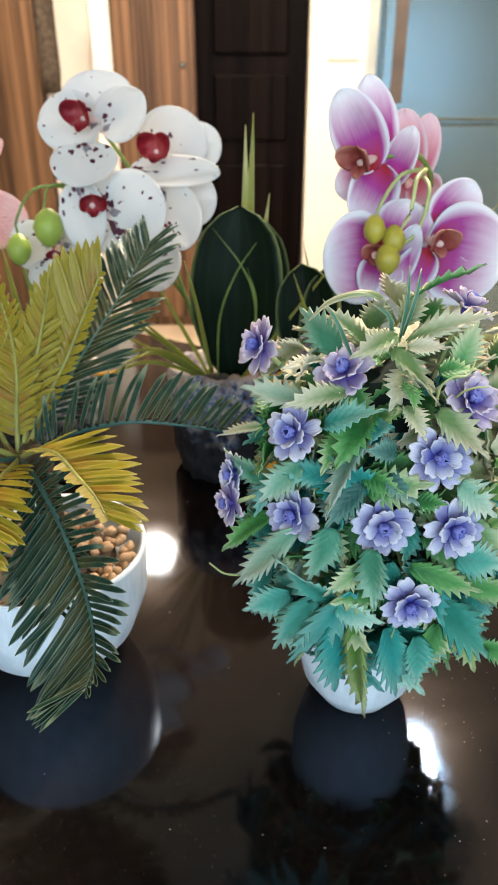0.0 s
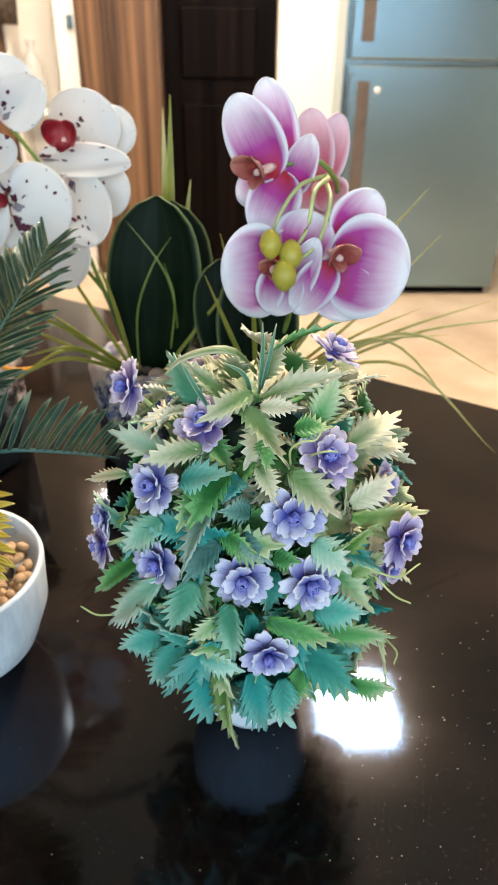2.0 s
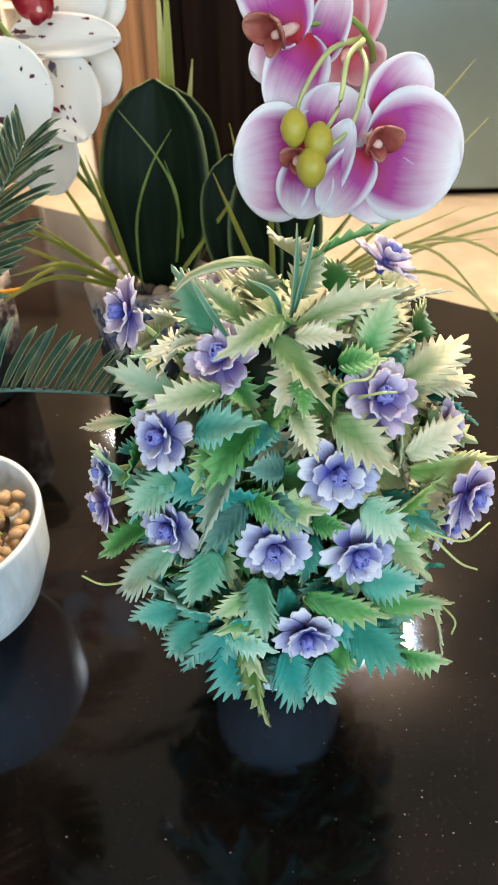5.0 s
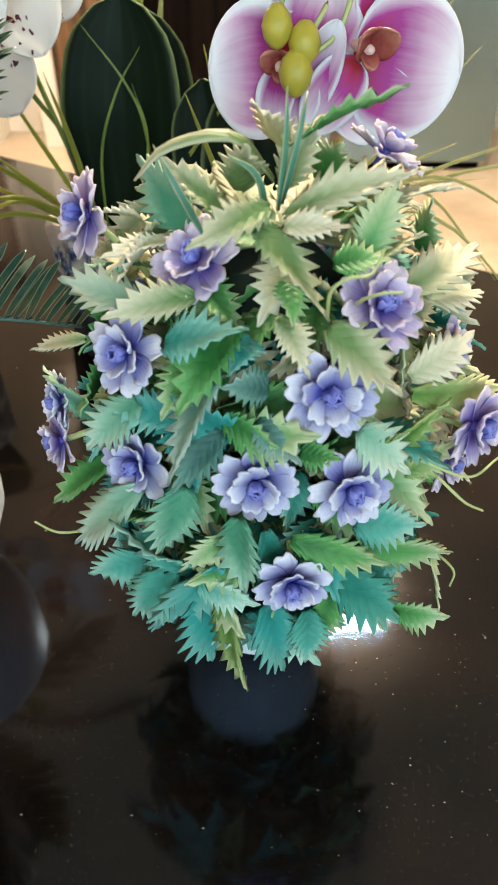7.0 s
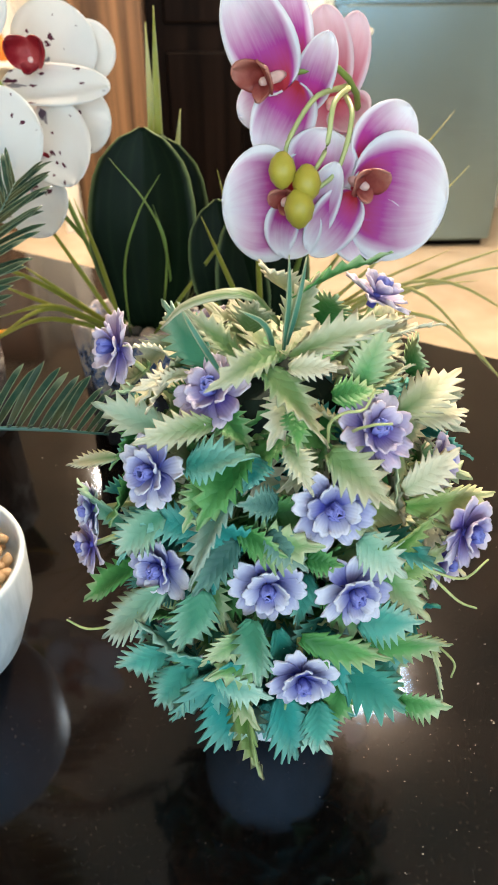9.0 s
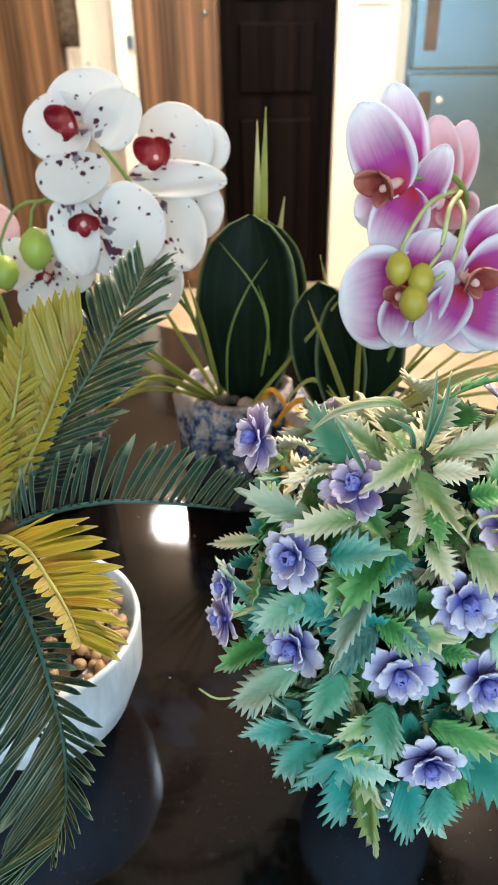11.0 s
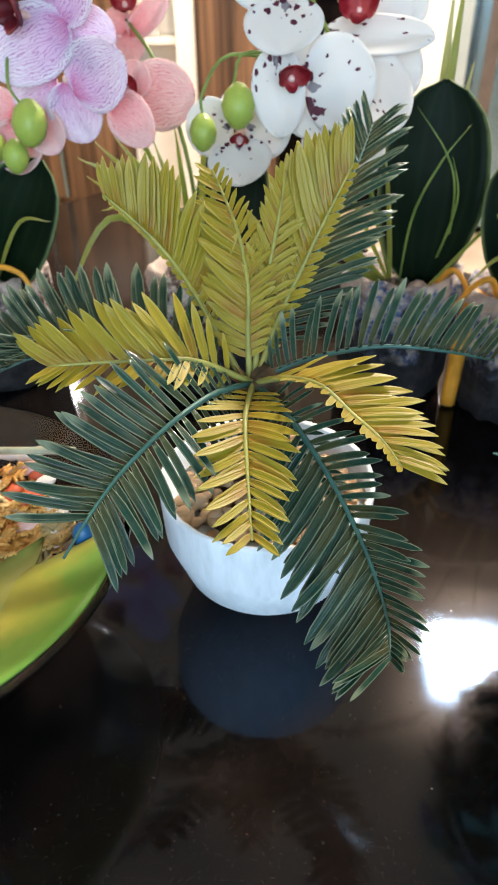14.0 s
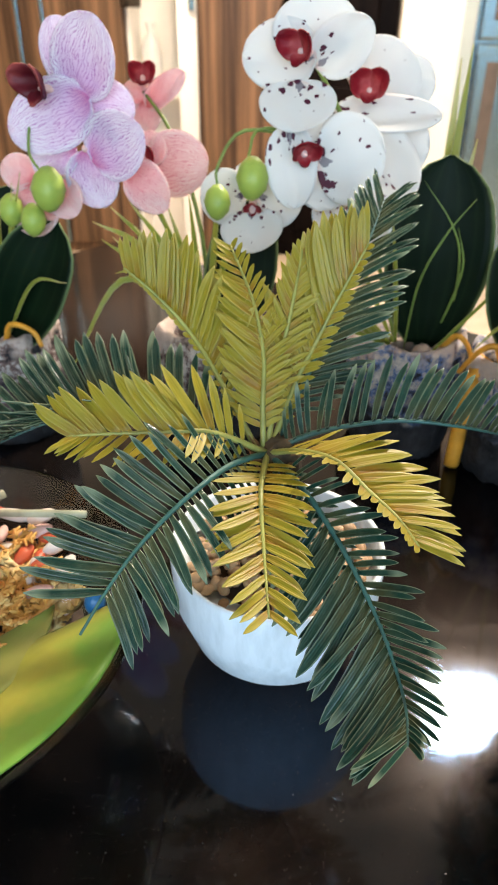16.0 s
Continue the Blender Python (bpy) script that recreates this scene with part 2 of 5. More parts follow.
def dark_leaf_material():
    """Leathery leaf: blackish green with faint lengthwise veins and a paler rim."""
    m = material("dark_orchid_leaf", (0.006, 0.02, 0.008), 0.46, spec=0.10)
    n = Net(m)
    u, v = n.uv()
    side = n.maths("ABSOLUTE", n.maths("SUBTRACT", u, 0.5))
    c = n.ramp(n.noise(n.coords(), 18, 5), (0.3, (0.0018, 0.007, 0.0028)), (0.7, (0.004, 0.014, 0.005)))
    c = n.mix(n.ramp(side, (0.45, (0, 0, 0)), (0.495, (0.9, 0.9, 0.9))), c, (0.15, 0.21, 0.09))
    vein = n.maths("POWER", n.maths("ABSOLUTE", n.maths("SINE", n.maths("MULTIPLY", u, 25.0))), 14.0)
    n.colour(n.mix(n.maths("MULTIPLY", vein, 0.12), c, (0.03, 0.05, 0.02)))
    n.bump(n.noise(n.coords(), 200, 3), 0.15, 0.0005)
    return m


def lip_material(name, root, edge, fleck):
    """Orchid lip: pale fleshy root, darker ragged edge, flecks."""
    m = material(name, edge, 0.45, spec=0.35)
    n = Net(m)
    u, v = n.uv()
    f = n.maths("ADD", v, n.maths("MULTIPLY", n.maths("SUBTRACT", n.noise(n.coords(), 160, 4), 0.5), 0.7))
    c = n.ramp(f, (0.2, root), (0.55, edge), (0.95, fleck))
    n.colour(c)
    n.bump(n.noise(n.coords(), 260, 3), 0.3, 0.0008)
    n.thin(c, 0.2)
    return m


def white_bowl_material():
    m = material("matt_white_ceramic", (0.78, 0.80, 0.80), 0.42)
    n = Net(m)
    n.colour(n.ramp(n.noise(n.coords(scale=(1, 1, 0.25)), 130, 4), (0.3, (0.60, 0.67, 0.71)), (0.6, (0.75, 0.82, 0.87))))
    n.bump(n.noise(n.coords(scale=(1, 1, 0.3)), 160, 3), 0.25, 0.0008)
    return m


GRANITE, WOOD, STEEL, TILE = granite_material(), wood_material(), steel_material(), tile_material()
WALL = plain_material("cream_wall_paint", (0.80, 0.76, 0.68), 0.75, 0.05, 3)
CEILING = plain_material("ceiling_paint", (0.86, 0.74, 0.60), 0.85, 0.05, 3)
WHITE = plain_material("white_lacquer", (0.78, 0.75, 0.69), 0.4, 0.05, 4)
DARK_DOOR = wood_material("dark_stained_wood", (0.0055, 0.0035, 0.003), (0.002, 0.0013, 0.0013))
STEM = plain_material("green_stem", (0.16, 0.24, 0.05), 0.45, 0.3, 40)
PALE_STEM = plain_material("pale_stem", (0.42, 0.47, 0.2), 0.45, 0.25, 40)
TEAL_STEM = frond_material("teal_sprig", (0.07, 0.24, 0.17), (0.50, 0.54, 0.34), (0.03, 0.17, 0.12), (0.12, 0.26, 0.12), 0.1, 0.45)
BLADE = frond_material("grass_blade", (0.35, 0.36, 0.055), (0.55, 0.53, 0.22), (0.22, 0.28, 0.04), (0.20, 0.26, 0.035))
DARK_LEAF = dark_leaf_material()
BOWL = white_bowl_material()
CRUST = crust_material("blue_crusted_pot", (0.07, 0.12, 0.25))
CRUST_DARK = crust_material("pink_crusted_pot", (0.13, 0.085, 0.075))
STRAW = frond_material("straw_blade", (0.46, 0.40, 0.13), (0.62, 0.56, 0.28), (0.36, 0.34, 0.08), (0.34, 0.34, 0.09))
PEBBLE = plain_material("tan_pebble", (0.44, 0.28, 0.15), 0.55, 0.4, 60)
GREY_STONE = plain_material("grey_stone", (0.10, 0.085, 0.075), 0.6, 0.4, 60)
PALE_STONE = plain_material("pale_stone", (0.55, 0.44, 0.38), 0.7, 0.25, 60)
SOIL = plain_material("brown_soil", (0.05, 0.032, 0.02), 0.9, 0.5, 120)
TRUNK = plain_material("palm_trunk", (0.07, 0.045, 0.022), 0.85, 0.6, 160)
ROOT = plain_material("yellow_root", (0.74, 0.34, 0.035), 0.5, 0.25, 50)
# plastic tones that also stand in for warm lamp and cool window light
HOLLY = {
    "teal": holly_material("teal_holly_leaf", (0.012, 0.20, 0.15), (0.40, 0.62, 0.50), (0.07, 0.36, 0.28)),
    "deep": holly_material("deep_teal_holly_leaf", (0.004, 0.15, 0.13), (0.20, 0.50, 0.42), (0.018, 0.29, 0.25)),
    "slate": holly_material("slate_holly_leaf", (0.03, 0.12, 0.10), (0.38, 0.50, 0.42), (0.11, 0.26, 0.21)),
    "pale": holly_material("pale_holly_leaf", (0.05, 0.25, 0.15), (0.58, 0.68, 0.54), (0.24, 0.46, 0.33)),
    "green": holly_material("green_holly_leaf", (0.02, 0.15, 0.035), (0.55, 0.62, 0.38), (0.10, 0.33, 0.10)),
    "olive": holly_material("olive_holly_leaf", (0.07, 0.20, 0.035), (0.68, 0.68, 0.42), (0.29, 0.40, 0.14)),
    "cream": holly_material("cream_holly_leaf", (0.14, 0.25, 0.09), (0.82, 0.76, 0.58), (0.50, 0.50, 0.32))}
BLOOM_BLUE = bloom_material("periwinkle_petal", (0.07, 0.08, 0.42), (0.74, 0.74, 0.84))
BLOOM_HEART = bloom_material("violet_heart_petal", (0.04, 0.045, 0.32), (0.24, 0.26, 0.66))
BLOOM_LILAC = bloom_material("lilac_petal", (0.14, 0.09, 0.40), (0.76, 0.66, 0.76))
FROND_DARK = frond_material("dark_palm_leaflet", (0.007, 0.045, 0.031), (0.20, 0.26, 0.17), (0.05, 0.06, 0.025), (0.030, 0.050, 0.024), 0.3, 0.22)
FROND_YELLOW = frond_material("yellow_palm_leaflet", (0.315, 0.238, 0.012), (0.40, 0.33, 0.07), (0.27, 0.14, 0.010), (0.25, 0.24, 0.02), 0.2, 0.42)
PETAL_WHITE = petal_material("spotted_white_petal", (0.76, 0.56, 0.50), (0.77, 0.75, 0.71), (0.79, 0.79, 0.77), spots=(0.10, 0.02, 0.04), hold=0.2)
PETAL_PLAIN = petal_material("plain_white_petal", (0.74, 0.66, 0.48), (0.75, 0.71, 0.65), (0.77, 0.74, 0.69))
PETAL_LILAC = petal_material("veined_lilac_petal", (0.62, 0.14, 0.34), (0.70, 0.50, 0.70), (0.80, 0.75, 0.83), veins=(0.40, 0.09, 0.40))
PETAL_PINK = petal_material("veined_pink_petal", (0.66, 0.06, 0.06), (0.84, 0.46, 0.46), (0.86, 0.66, 0.63), veins=(0.66, 0.12, 0.18))
PETAL_PURPLE = petal_material("magenta_white_petal", (0.52, 0.03, 0.05), (0.47, 0.055, 0.33), (0.82, 0.83, 0.88), hold=0.43, core=0.17)
PETAL_ROSE = petal_material("rose_petal", (0.62, 0.07, 0.09), (0.64, 0.20, 0.27), (0.78, 0.62, 0.67), hold=0.42)
LIP_RED = lip_material("crimson_lip", (0.50, 0.10, 0.10), (0.27, 0.008, 0.018), (0.17, 0.004, 0.012))
LIP_ROSE = lip_material("salmon_lip", (0.20, 0.012, 0.016), (0.42, 0.11, 0.085), (0.58, 0.26, 0.20))
LIP_CREAM = lip_material("cream_lip", (0.70, 0.62, 0.30), (0.78, 0.74, 0.62), (0.80, 0.78, 0.70))
LIP_DARK = lip_material("maroon_lip", (0.07, 0.005, 0.010), (0.15, 0.010, 0.018), (0.42, 0.09, 0.08))
COLUMN = plain_material("pale_column", (0.75, 0.5, 0.45), 0.5, 0.2, 60)
BUD_GREEN = plain_material("green_bud", (0.30, 0.40, 0.07), 0.4, 0.3, 30)
BUD_YELLOW = plain_material("yellow_bud", (0.40, 0.34, 0.045), 0.4, 0.25, 30)
LAMP_FACE = material("lamp_face", (1, 1, 1))
LAMP_FACE.node_tree.nodes["Principled BSDF"].inputs["Emission Color"].default_value = (1, 0.88, 0.7, 1)
LAMP_FACE.node_tree.nodes["Principled BSDF"].inputs["Emission Strength"].default_value = 25


# ---- shapes ----
K = 0.8  # metres to one unit of the plan that at() takes


def at(x, y, z):
    return Vector((x, y, z)) * K


def part(name, bm, mat, parent=None, label=""):
    """Links a bmesh, or a mesh, as one object under a thing or a part."""
    if isinstance(bm, bmesh.types.BMesh):
        me = bpy.data.meshes.new(name)
        bm.to_mesh(me)
        bm.free()
    else:
        me = bm
    if mat and not me.materials:
        me.materials.append(mat)
    ob = new(name, me)
    ob.parent = parent
    return tagged(ob, label) if label else ob


def smooth(me):
    me.polygons.foreach_set("use_smooth", [True] * len(me.polygons))
    return me


def sheet(name, grid, thick=0.0008, mat=None):
    """A thin solid from a grid of points (rows along, columns across), with uv."""
    g = np.asarray(grid, float)
    nv, nu, _ = g.shape
    dv, du = np.gradient(g, axis=0), np.gradient(g, axis=1)
    nrm = np.cross(du, dv)
    nrm /= np.maximum(np.linalg.norm(nrm, axis=2, keepdims=True), 1e-9)
    top, low = g + nrm * thick / 2, g - nrm * thick / 2
    verts = np.concatenate([top.reshape(-1, 3), low.reshape(-1, 3)])
    off = nv * nu
    uvs = [(j / (nu - 1), i / (nv - 1)) for i in range(nv) for j in range(nu)]
    uvs += uvs
    faces = []
    for i in range(nv - 1):
        for j in range(nu - 1):
            a, b, c, d = i * nu + j, i * nu + j + 1, (i + 1) * nu + j + 1, (i + 1) * nu + j
            faces += [(a, b, c, d), (off + d, off + c, off + b, off + a)]
    rim = [i * nu for i in range(nv)] + [(nv - 1) * nu + j for j in range(1, nu)] + [i * nu + nu - 1 for i in range(nv - 2, -1, -1)] + [j for j in range(nu - 2, 0, -1)]
    for k, a in enumerate(rim):
        b = rim[(k + 1) % len(rim)]
        faces.append((a, b, off + b, off + a))
    me = bpy.data.meshes.new(name)
    me.from_pydata([tuple(v) for v in verts], [], faces)
    layer = me.uv_layers.new(name="UVMap")
    for loop in me.loops:
        layer.data[loop.index].uv = uvs[loop.vertex_index]
    if mat:
        me.materials.append(mat)
    return smooth(me)


def box(bm, lo, hi, bevel=0.0):
    made = bmesh.ops.create_cube(bm, size=1)["verts"]
    for v in made:
        v.co = Vector([l + (c + 0.5) * (h - l) for c, l, h in zip(v.co, lo, hi)])
    if bevel:
        edges = {e for v in made for e in v.link_edges}
        bmesh.ops.bevel(bm, geom=list(edges), offset=bevel, segments=2, affect="EDGES", profile=0.6)
    return bm


def block(name, lo, hi, mat, parent=None, bevel=0.004, label=""):
    """A box whose object stands at its own base centre."""
    lo, hi = Vector(lo), Vector(hi)
    mid = Vector(((lo.x + hi.x) / 2, (lo.y + hi.y) / 2, lo.z))
    ob = part(name, box(bmesh.new(), lo - mid, hi - mid, bevel), mat, parent, label)
    ob.location = mid
    return ob


def lathe(name, profile, mat, seg=48, wobble=0.0):
    """A turned body from (radius, height) pairs, closed where the radius is nought."""
    bm = bmesh.new()
    rings = []
    for r, z in profile:
        if r < 1e-6:
            rings.append([bm.verts.new((0, 0, z))])
        else:
            ring = []
            for k in range(seg):
                a = 2 * math.pi * k / seg
                f = 1 + wobble * (noise.noise(Vector((3 * math.cos(a), 3 * math.sin(a), z * 40))) + 0.5 * noise.noise(Vector((9 * math.cos(a), 9 * math.sin(a), z * 90))))
                ring.append(bm.verts.new((r * f * math.cos(a), r * f * math.sin(a), z + wobble * 0.02 * noise.noise(Vector((5 * math.cos(a), 5 * math.sin(a), 7))))))
            rings.append(ring)
    for a, b in zip(rings, rings[1:]):
        if len(a) == 1 and len(b) == 1:
            continue
        for k in range(seg):
            j = (k + 1) % seg
            if len(a) == 1:
                bm.faces.new((a[0], b[j], b[k]))
            elif len(b) == 1:
                bm.faces.new((a[k], a[j], b[0]))
            else:
                bm.faces.new((a[k], a[j], b[j], b[k]))
    bmesh.ops.recalc_face_normals(bm, faces=bm.faces)
    me = bpy.data.meshes.new(name)
    bm.to_mesh(me)
    bm.free()
    me.materials.append(mat)
    return smooth(me)


def spline(points, count):
    """Points along a smooth curve through those given."""
    p = [Vector(q) for q in points]
    p = [2 * p[0] - p[1]] + p + [2 * p[-1] - p[-2]]
    out = []
    for k in range(count):
        s = k / (count - 1) * (len(p) - 3)
        i = min(int(s), len(p) - 4)
        f = s - i
        a, b, c, d = p[i:i + 4]
        out.append(0.5 * ((2 * b) + (c - a) * f + (2 * a - 5 * b + 4 * c - d) * f * f + (3 * b - a - 3 * c + d) * f ** 3))
    return out


def tube(name, points, radius, mat, parent=None, tip=None, seg=7, count=14, label=""):
    """A round stalk along a curve, tapering to tip."""
    path = spline(points, count)
    tip = radius if tip is None else tip
    bm = bmesh.new()
    rings = []
    side = Vector((0.31, 0.2, 0.9))
    for k, p in enumerate(path):
        way = (path[min(k + 1, count - 1)] - path[max(k - 1, 0)]).normalized()
        a = way.cross(side).normalized()
        b = way.cross(a)
        r = radius + (tip - radius) * k / (count - 1)
        rings.append([bm.verts.new(p + r * (math.cos(2 * math.pi * j / seg) * a + math.sin(2 * math.pi * j / seg) * b)) for j in range(seg)])
    for a, b in zip(rings, rings[1:]):
        for j in range(seg):
            bm.faces.new((a[j], a[(j + 1) % seg], b[(j + 1) % seg], b[j]))
    bm.faces.new(rings[0][::-1])
    bm.faces.new(rings[-1])
    bmesh.ops.recalc_face_normals(bm, faces=bm.faces)
    ob = part(name, bm, mat, parent, label)
    smooth(ob.data)
    return ob


def ribbon(name, points, width, mat, parent=None, face=(0, -1, 0.4), count=14, fold=0.25, label=""):
    """A long narrow blade along a curve."""
    path = spline(points, count)
    grid = []
    for k, p in enumerate(path):
        s = k / (count - 1)
        way = (path[min(k + 1, count - 1)] - path[max(k - 1, 0)]).normalized()
        a = way.cross(Vector(face)).normalized()
        up = a.cross(way)
        w = width / 2 * min(1.0, 0.5 + 2 * s) * max(0.06, (1 - s ** 3))
        grid.append([p - a * w + up * fold * w, p, p + a * w + up * fold * w])
    return part(name, sheet(name, grid, 0.0006, mat), None, parent, label)


def frame_at(origin, way, face):
    """A pose at origin whose y runs along way and whose z leans to face."""
    y = Vector(way).normalized()
    x = y.cross(Vector(face)).normalized()
    z = x.cross(y)
    m = Matrix((x, y, z)).transposed().to_4x4()
    m.translation = origin
    return m


def group_at(name, where, label, category, group=""):
    ob = new(name)
    ob.empty_display_size = 0.02
    ob.location = where
    return tagged(ob, label, category, group)


def put_in(ob, m):
    """Sets a part's pose, given in the world, under its unturned thing."""
    base = Vector()
    p = ob.parent
    while p:
        base += p.location
        p = p.parent
    ob.matrix_basis = Matrix.Translation(-base) @ m
    return ob


# ---- the room ----
FLOOR, TOP, BACK = -0.9, 1.8, 4.35
tagged(block("floor", (-4.0, -2.0, FLOOR - 0.1), (3.2, 5.6, FLOOR), TILE, bevel=0), "polished beige stone floor tiles", "floor", kind="structure")
tagged(block("ceiling", (-4.0, -2.0, TOP), (3.2, 5.6, TOP + 0.1), CEILING, bevel=0), "plain off-white painted ceiling", "ceiling", kind="structure")
tagged(block("wall_west", (-4.1, -2.0, FLOOR), (-4.0, 5.6, TOP), WALL, bevel=0), "plain cream painted wall", "wall", kind="structure")
tagged(block("wall_east", (3.2, -2.0, FLOOR), (3.3, 5.6, TOP), WALL, bevel=0), "plain cream painted wall", "wall", kind="structure")
tagged(block("wall_north", (-4.0, BACK + 0.35, FLOOR), (3.2, BACK + 0.45, TOP), WALL, bevel=0), "cream painted wall behind the cabinets", "wall", kind="structure")
tagged(block("wall_south", (-4.0, -2.1, FLOOR), (3.2, -2.0, 0.0), WALL, bevel=0), "cream wall below a wide window", "wall", kind="structure")
tagged(block("wall_south_head", (-4.0, -2.1, 1.5), (3.2, -2.0, TOP), WALL, bevel=0), "cream wall above a wide window", "wall", kind="structure")
tagged(block("wall_south_west", (-4.0, -2.1, 0.0), (-1.2, -2.0, 1.5), WALL, bevel=0), "cream wall beside a wide window", "wall", kind="structure")
tagged(block("wall_south_pier", (1.4, -2.1, 0.0), (1.78, -2.0, 1.5), WALL, bevel=0), "cream wall between the window and the added one", "wall", kind="structure")
tagged(block("wall_south_east", (2.62, -2.1, 0.0), (3.2, -2.0, 1.5), WALL, bevel=0), "cream wall beside the added narrow window", "wall", kind="structure")


def pillar():
    ob = block("wall_pillar", (0.33, BACK - 0.1, FLOOR), (0.80, BACK + 0.34, TOP), WALL)
    return tagged(ob, "narrow cream painted wall between door and refrigerator", "wall", kind="structure")


pillar()


def panel_door():
    """The dark door with two raised panels in its opening."""
    door = group_at("door_1", (0.02, BACK, FLOOR), "dark stained wooden panel door, closed", "door")
    door["kind"] = "structure"
    leaf = block("leaf", (-0.32, 0.02, 0.0), (0.30, 0.06, 2.1), DARK_DOOR, door)
    for lo, hi in ((0.15, 0.95), (1.08, 1.42), (1.52, 2.0)):
        block("raised_panel", (-0.22, -0.002, lo), (0.20, 0.018, hi), DARK_DOOR, door, 0.012)
    block("head", (-0.32, 0.0, 2.104), (0.30, 0.1, 2.7), DARK_DOOR, door)
    return door


def wardrobe(name, x0, x1, strips, label, y=BACK - 0.12):
    """A tall zebrano cabinet, its doors parted by steel strips."""
    w = group_at(name, ((x0 + x1) / 2, y, FLOOR), label, "cabinet")
    c = (x0 + x1) / 2
    block("carcass", (x0 - c, 0.022, 0.0), (x1 - c, 0.42, 2.695), WOOD, w)
    edges = [x0] + strips + [x1]
    for a, b in zip(edges, edges[1:]):
        block("door", (a - c + 0.012, 0.0, 0.06), (b - c - 0.012, 0.02, 2.69), WOOD, w, 0.002)
    for s in strips:
        block("steel_strip", (s - c - 0.009, -0.006, 0.06), (s - c + 0.009, 0.02, 2.69), STEEL, w, 0.003, "brushed steel edge strip")
    return w


panel_door()
wardrobe("wardrobe", -3.2, -1.15, [-2.35, -1.74, -1.60], "tall striped dark wood wardrobe with steel strips", BACK - 0.05)
tall = wardrobe("tall_cabinet", -0.745, -0.295, [], "tall striped dark wood cabinet beside the door")
knob = part("knob", lathe("knob", [(0, 0), (0.012, 0), (0.014, 0.008), (0.009, 0.016), (0, 0.018)], STEEL, 16), None, tall, "small steel knob")
knob.matrix_basis = pose(0.16, -0.001, 1.46, 90, 0, 0)


def white_niche():
    n_ = group_at("niche_cabinet", (-0.95, BACK, FLOOR), "white lacquered open cabinet with one shelf", "cabinet")
    block("back", (-0.2, 0.26, 0), (0.2, 0.28, 2.69), WHITE, n_)
    block("side", (-0.2, 0.0, 0), (-0.18, 0.258, 2.69), WHITE, n_)
    block("side", (0.09, -0.06, 0), (0.2, 0.258, 2.69), WHITE, n_)
    block("shelf", (-0.178, 0.0, 0.88), (0.088, 0.256, 0.91), WHITE, n_)
    block("latch", (0.160, -0.09, 1.305), (0.190, -0.063, 1.37), STEEL, n_, 0.006, "small steel latch")
    return n_


white_niche()
FOIL = material("clear_foil", (0.85, 0.85, 0.83), 0.25, trans=0.4)


def wrapped_bottle(x, y, z, r, h):
    ob = part("wrapped_bottle", lathe("wrapped_bottle", [(0, 0), (r, 0), (r * 1.03, h * 0.1), (r * 0.96, h * 0.6), (r * 0.7, h * 0.75), (r * 0.32, h * 0.86), (r * 0.45, h), (0, h)], FOIL, 20, 0.12), None)
    ob.location = (x, y, z)
    return tagged(ob, "bottle wrapped in crumpled clear film on the shelf", "bottle")


wrapped_bottle(-1.04, BACK + 0.1, 0.011, 0.06, 0.34)
JAR = plain_material("orange_label", (0.7, 0.2, 0.03), 0.4, 0.2, 30)
jar = part("spice_jar", lathe("spice_jar", [(0, 0), (0.03, 0), (0.03, 0.09), (0.024, 0.1), (0.024, 0.125), (0, 0.125)], JAR, 20), None)
jar.location = (-1.09, BACK + 0.05, 0.011)
tagged(jar, "small jar with an orange label on the shelf", "jar")
BARK = plain_material("woven_bark", (0.06, 0.045, 0.032), 0.9, 0.6, 40)
roll = part("woven_wall_hanging", lathe("woven_wall_hanging", [(0, 0), (0.05, 0.0), (0.055, 0.1), (0.05, 0.5), (0.045, 0.56), (0, 0.57)], BARK, 24, 0.12), None)
roll.location = (-1.10, BACK - 0.065, 0.42)
tagged(roll, "dark woven bark hanging fixed beside the wardrobe", "hanging")


GRIP = plain_material("dark_grip", (0.095, 0.072, 0.058), 0.45, 0.3, 8)


def refrigerator():
    f = group_at("refrigerator", (0.985, BACK - 0.5, FLOOR), "brushed steel refrigerator with a top freezer", "refrigerator")
    block("body", (-0.345, 0.055, 0.03), (0.60, 0.6, 1.85), STEEL, f, 0.01)
    block("lower_door", (-0.33, 0.0, 0.05), (0.60, 0.05, 1.175), STEEL, f, 0.014)
    block("freezer_door", (-0.33, 0.0, 1.19), (0.60, 0.05, 1.84), STEEL, f, 0.014)
    for lo, hi in ((0.10, 1.10), (1.27, 1.80)):
        block("grip", (-0.278, -0.004, lo), (-0.216, -0.0005, hi), GRIP, f, 0.001, "dark brown upright grip")
    block("hinge_cover", (-0.335, -0.014, 1.128), (-0.285, -0.001, 1.172), STEEL, f, 0.004)
    block("plinth", (-0.33, 0.06, 0.0), (0.58, 0.5, 0.028), DARK_DOOR, f, 0.003)
    b = part("badge", lathe("badge", [(0, 0), (0.016, 0), (0.016, 0.003), (0, 0.004)], WHITE, 20), None, f, "small round pale badge")
    b.matrix_basis = pose(-0.175, -0.001, 1.06, 90, 0, 0)
    return f


refrigerator()


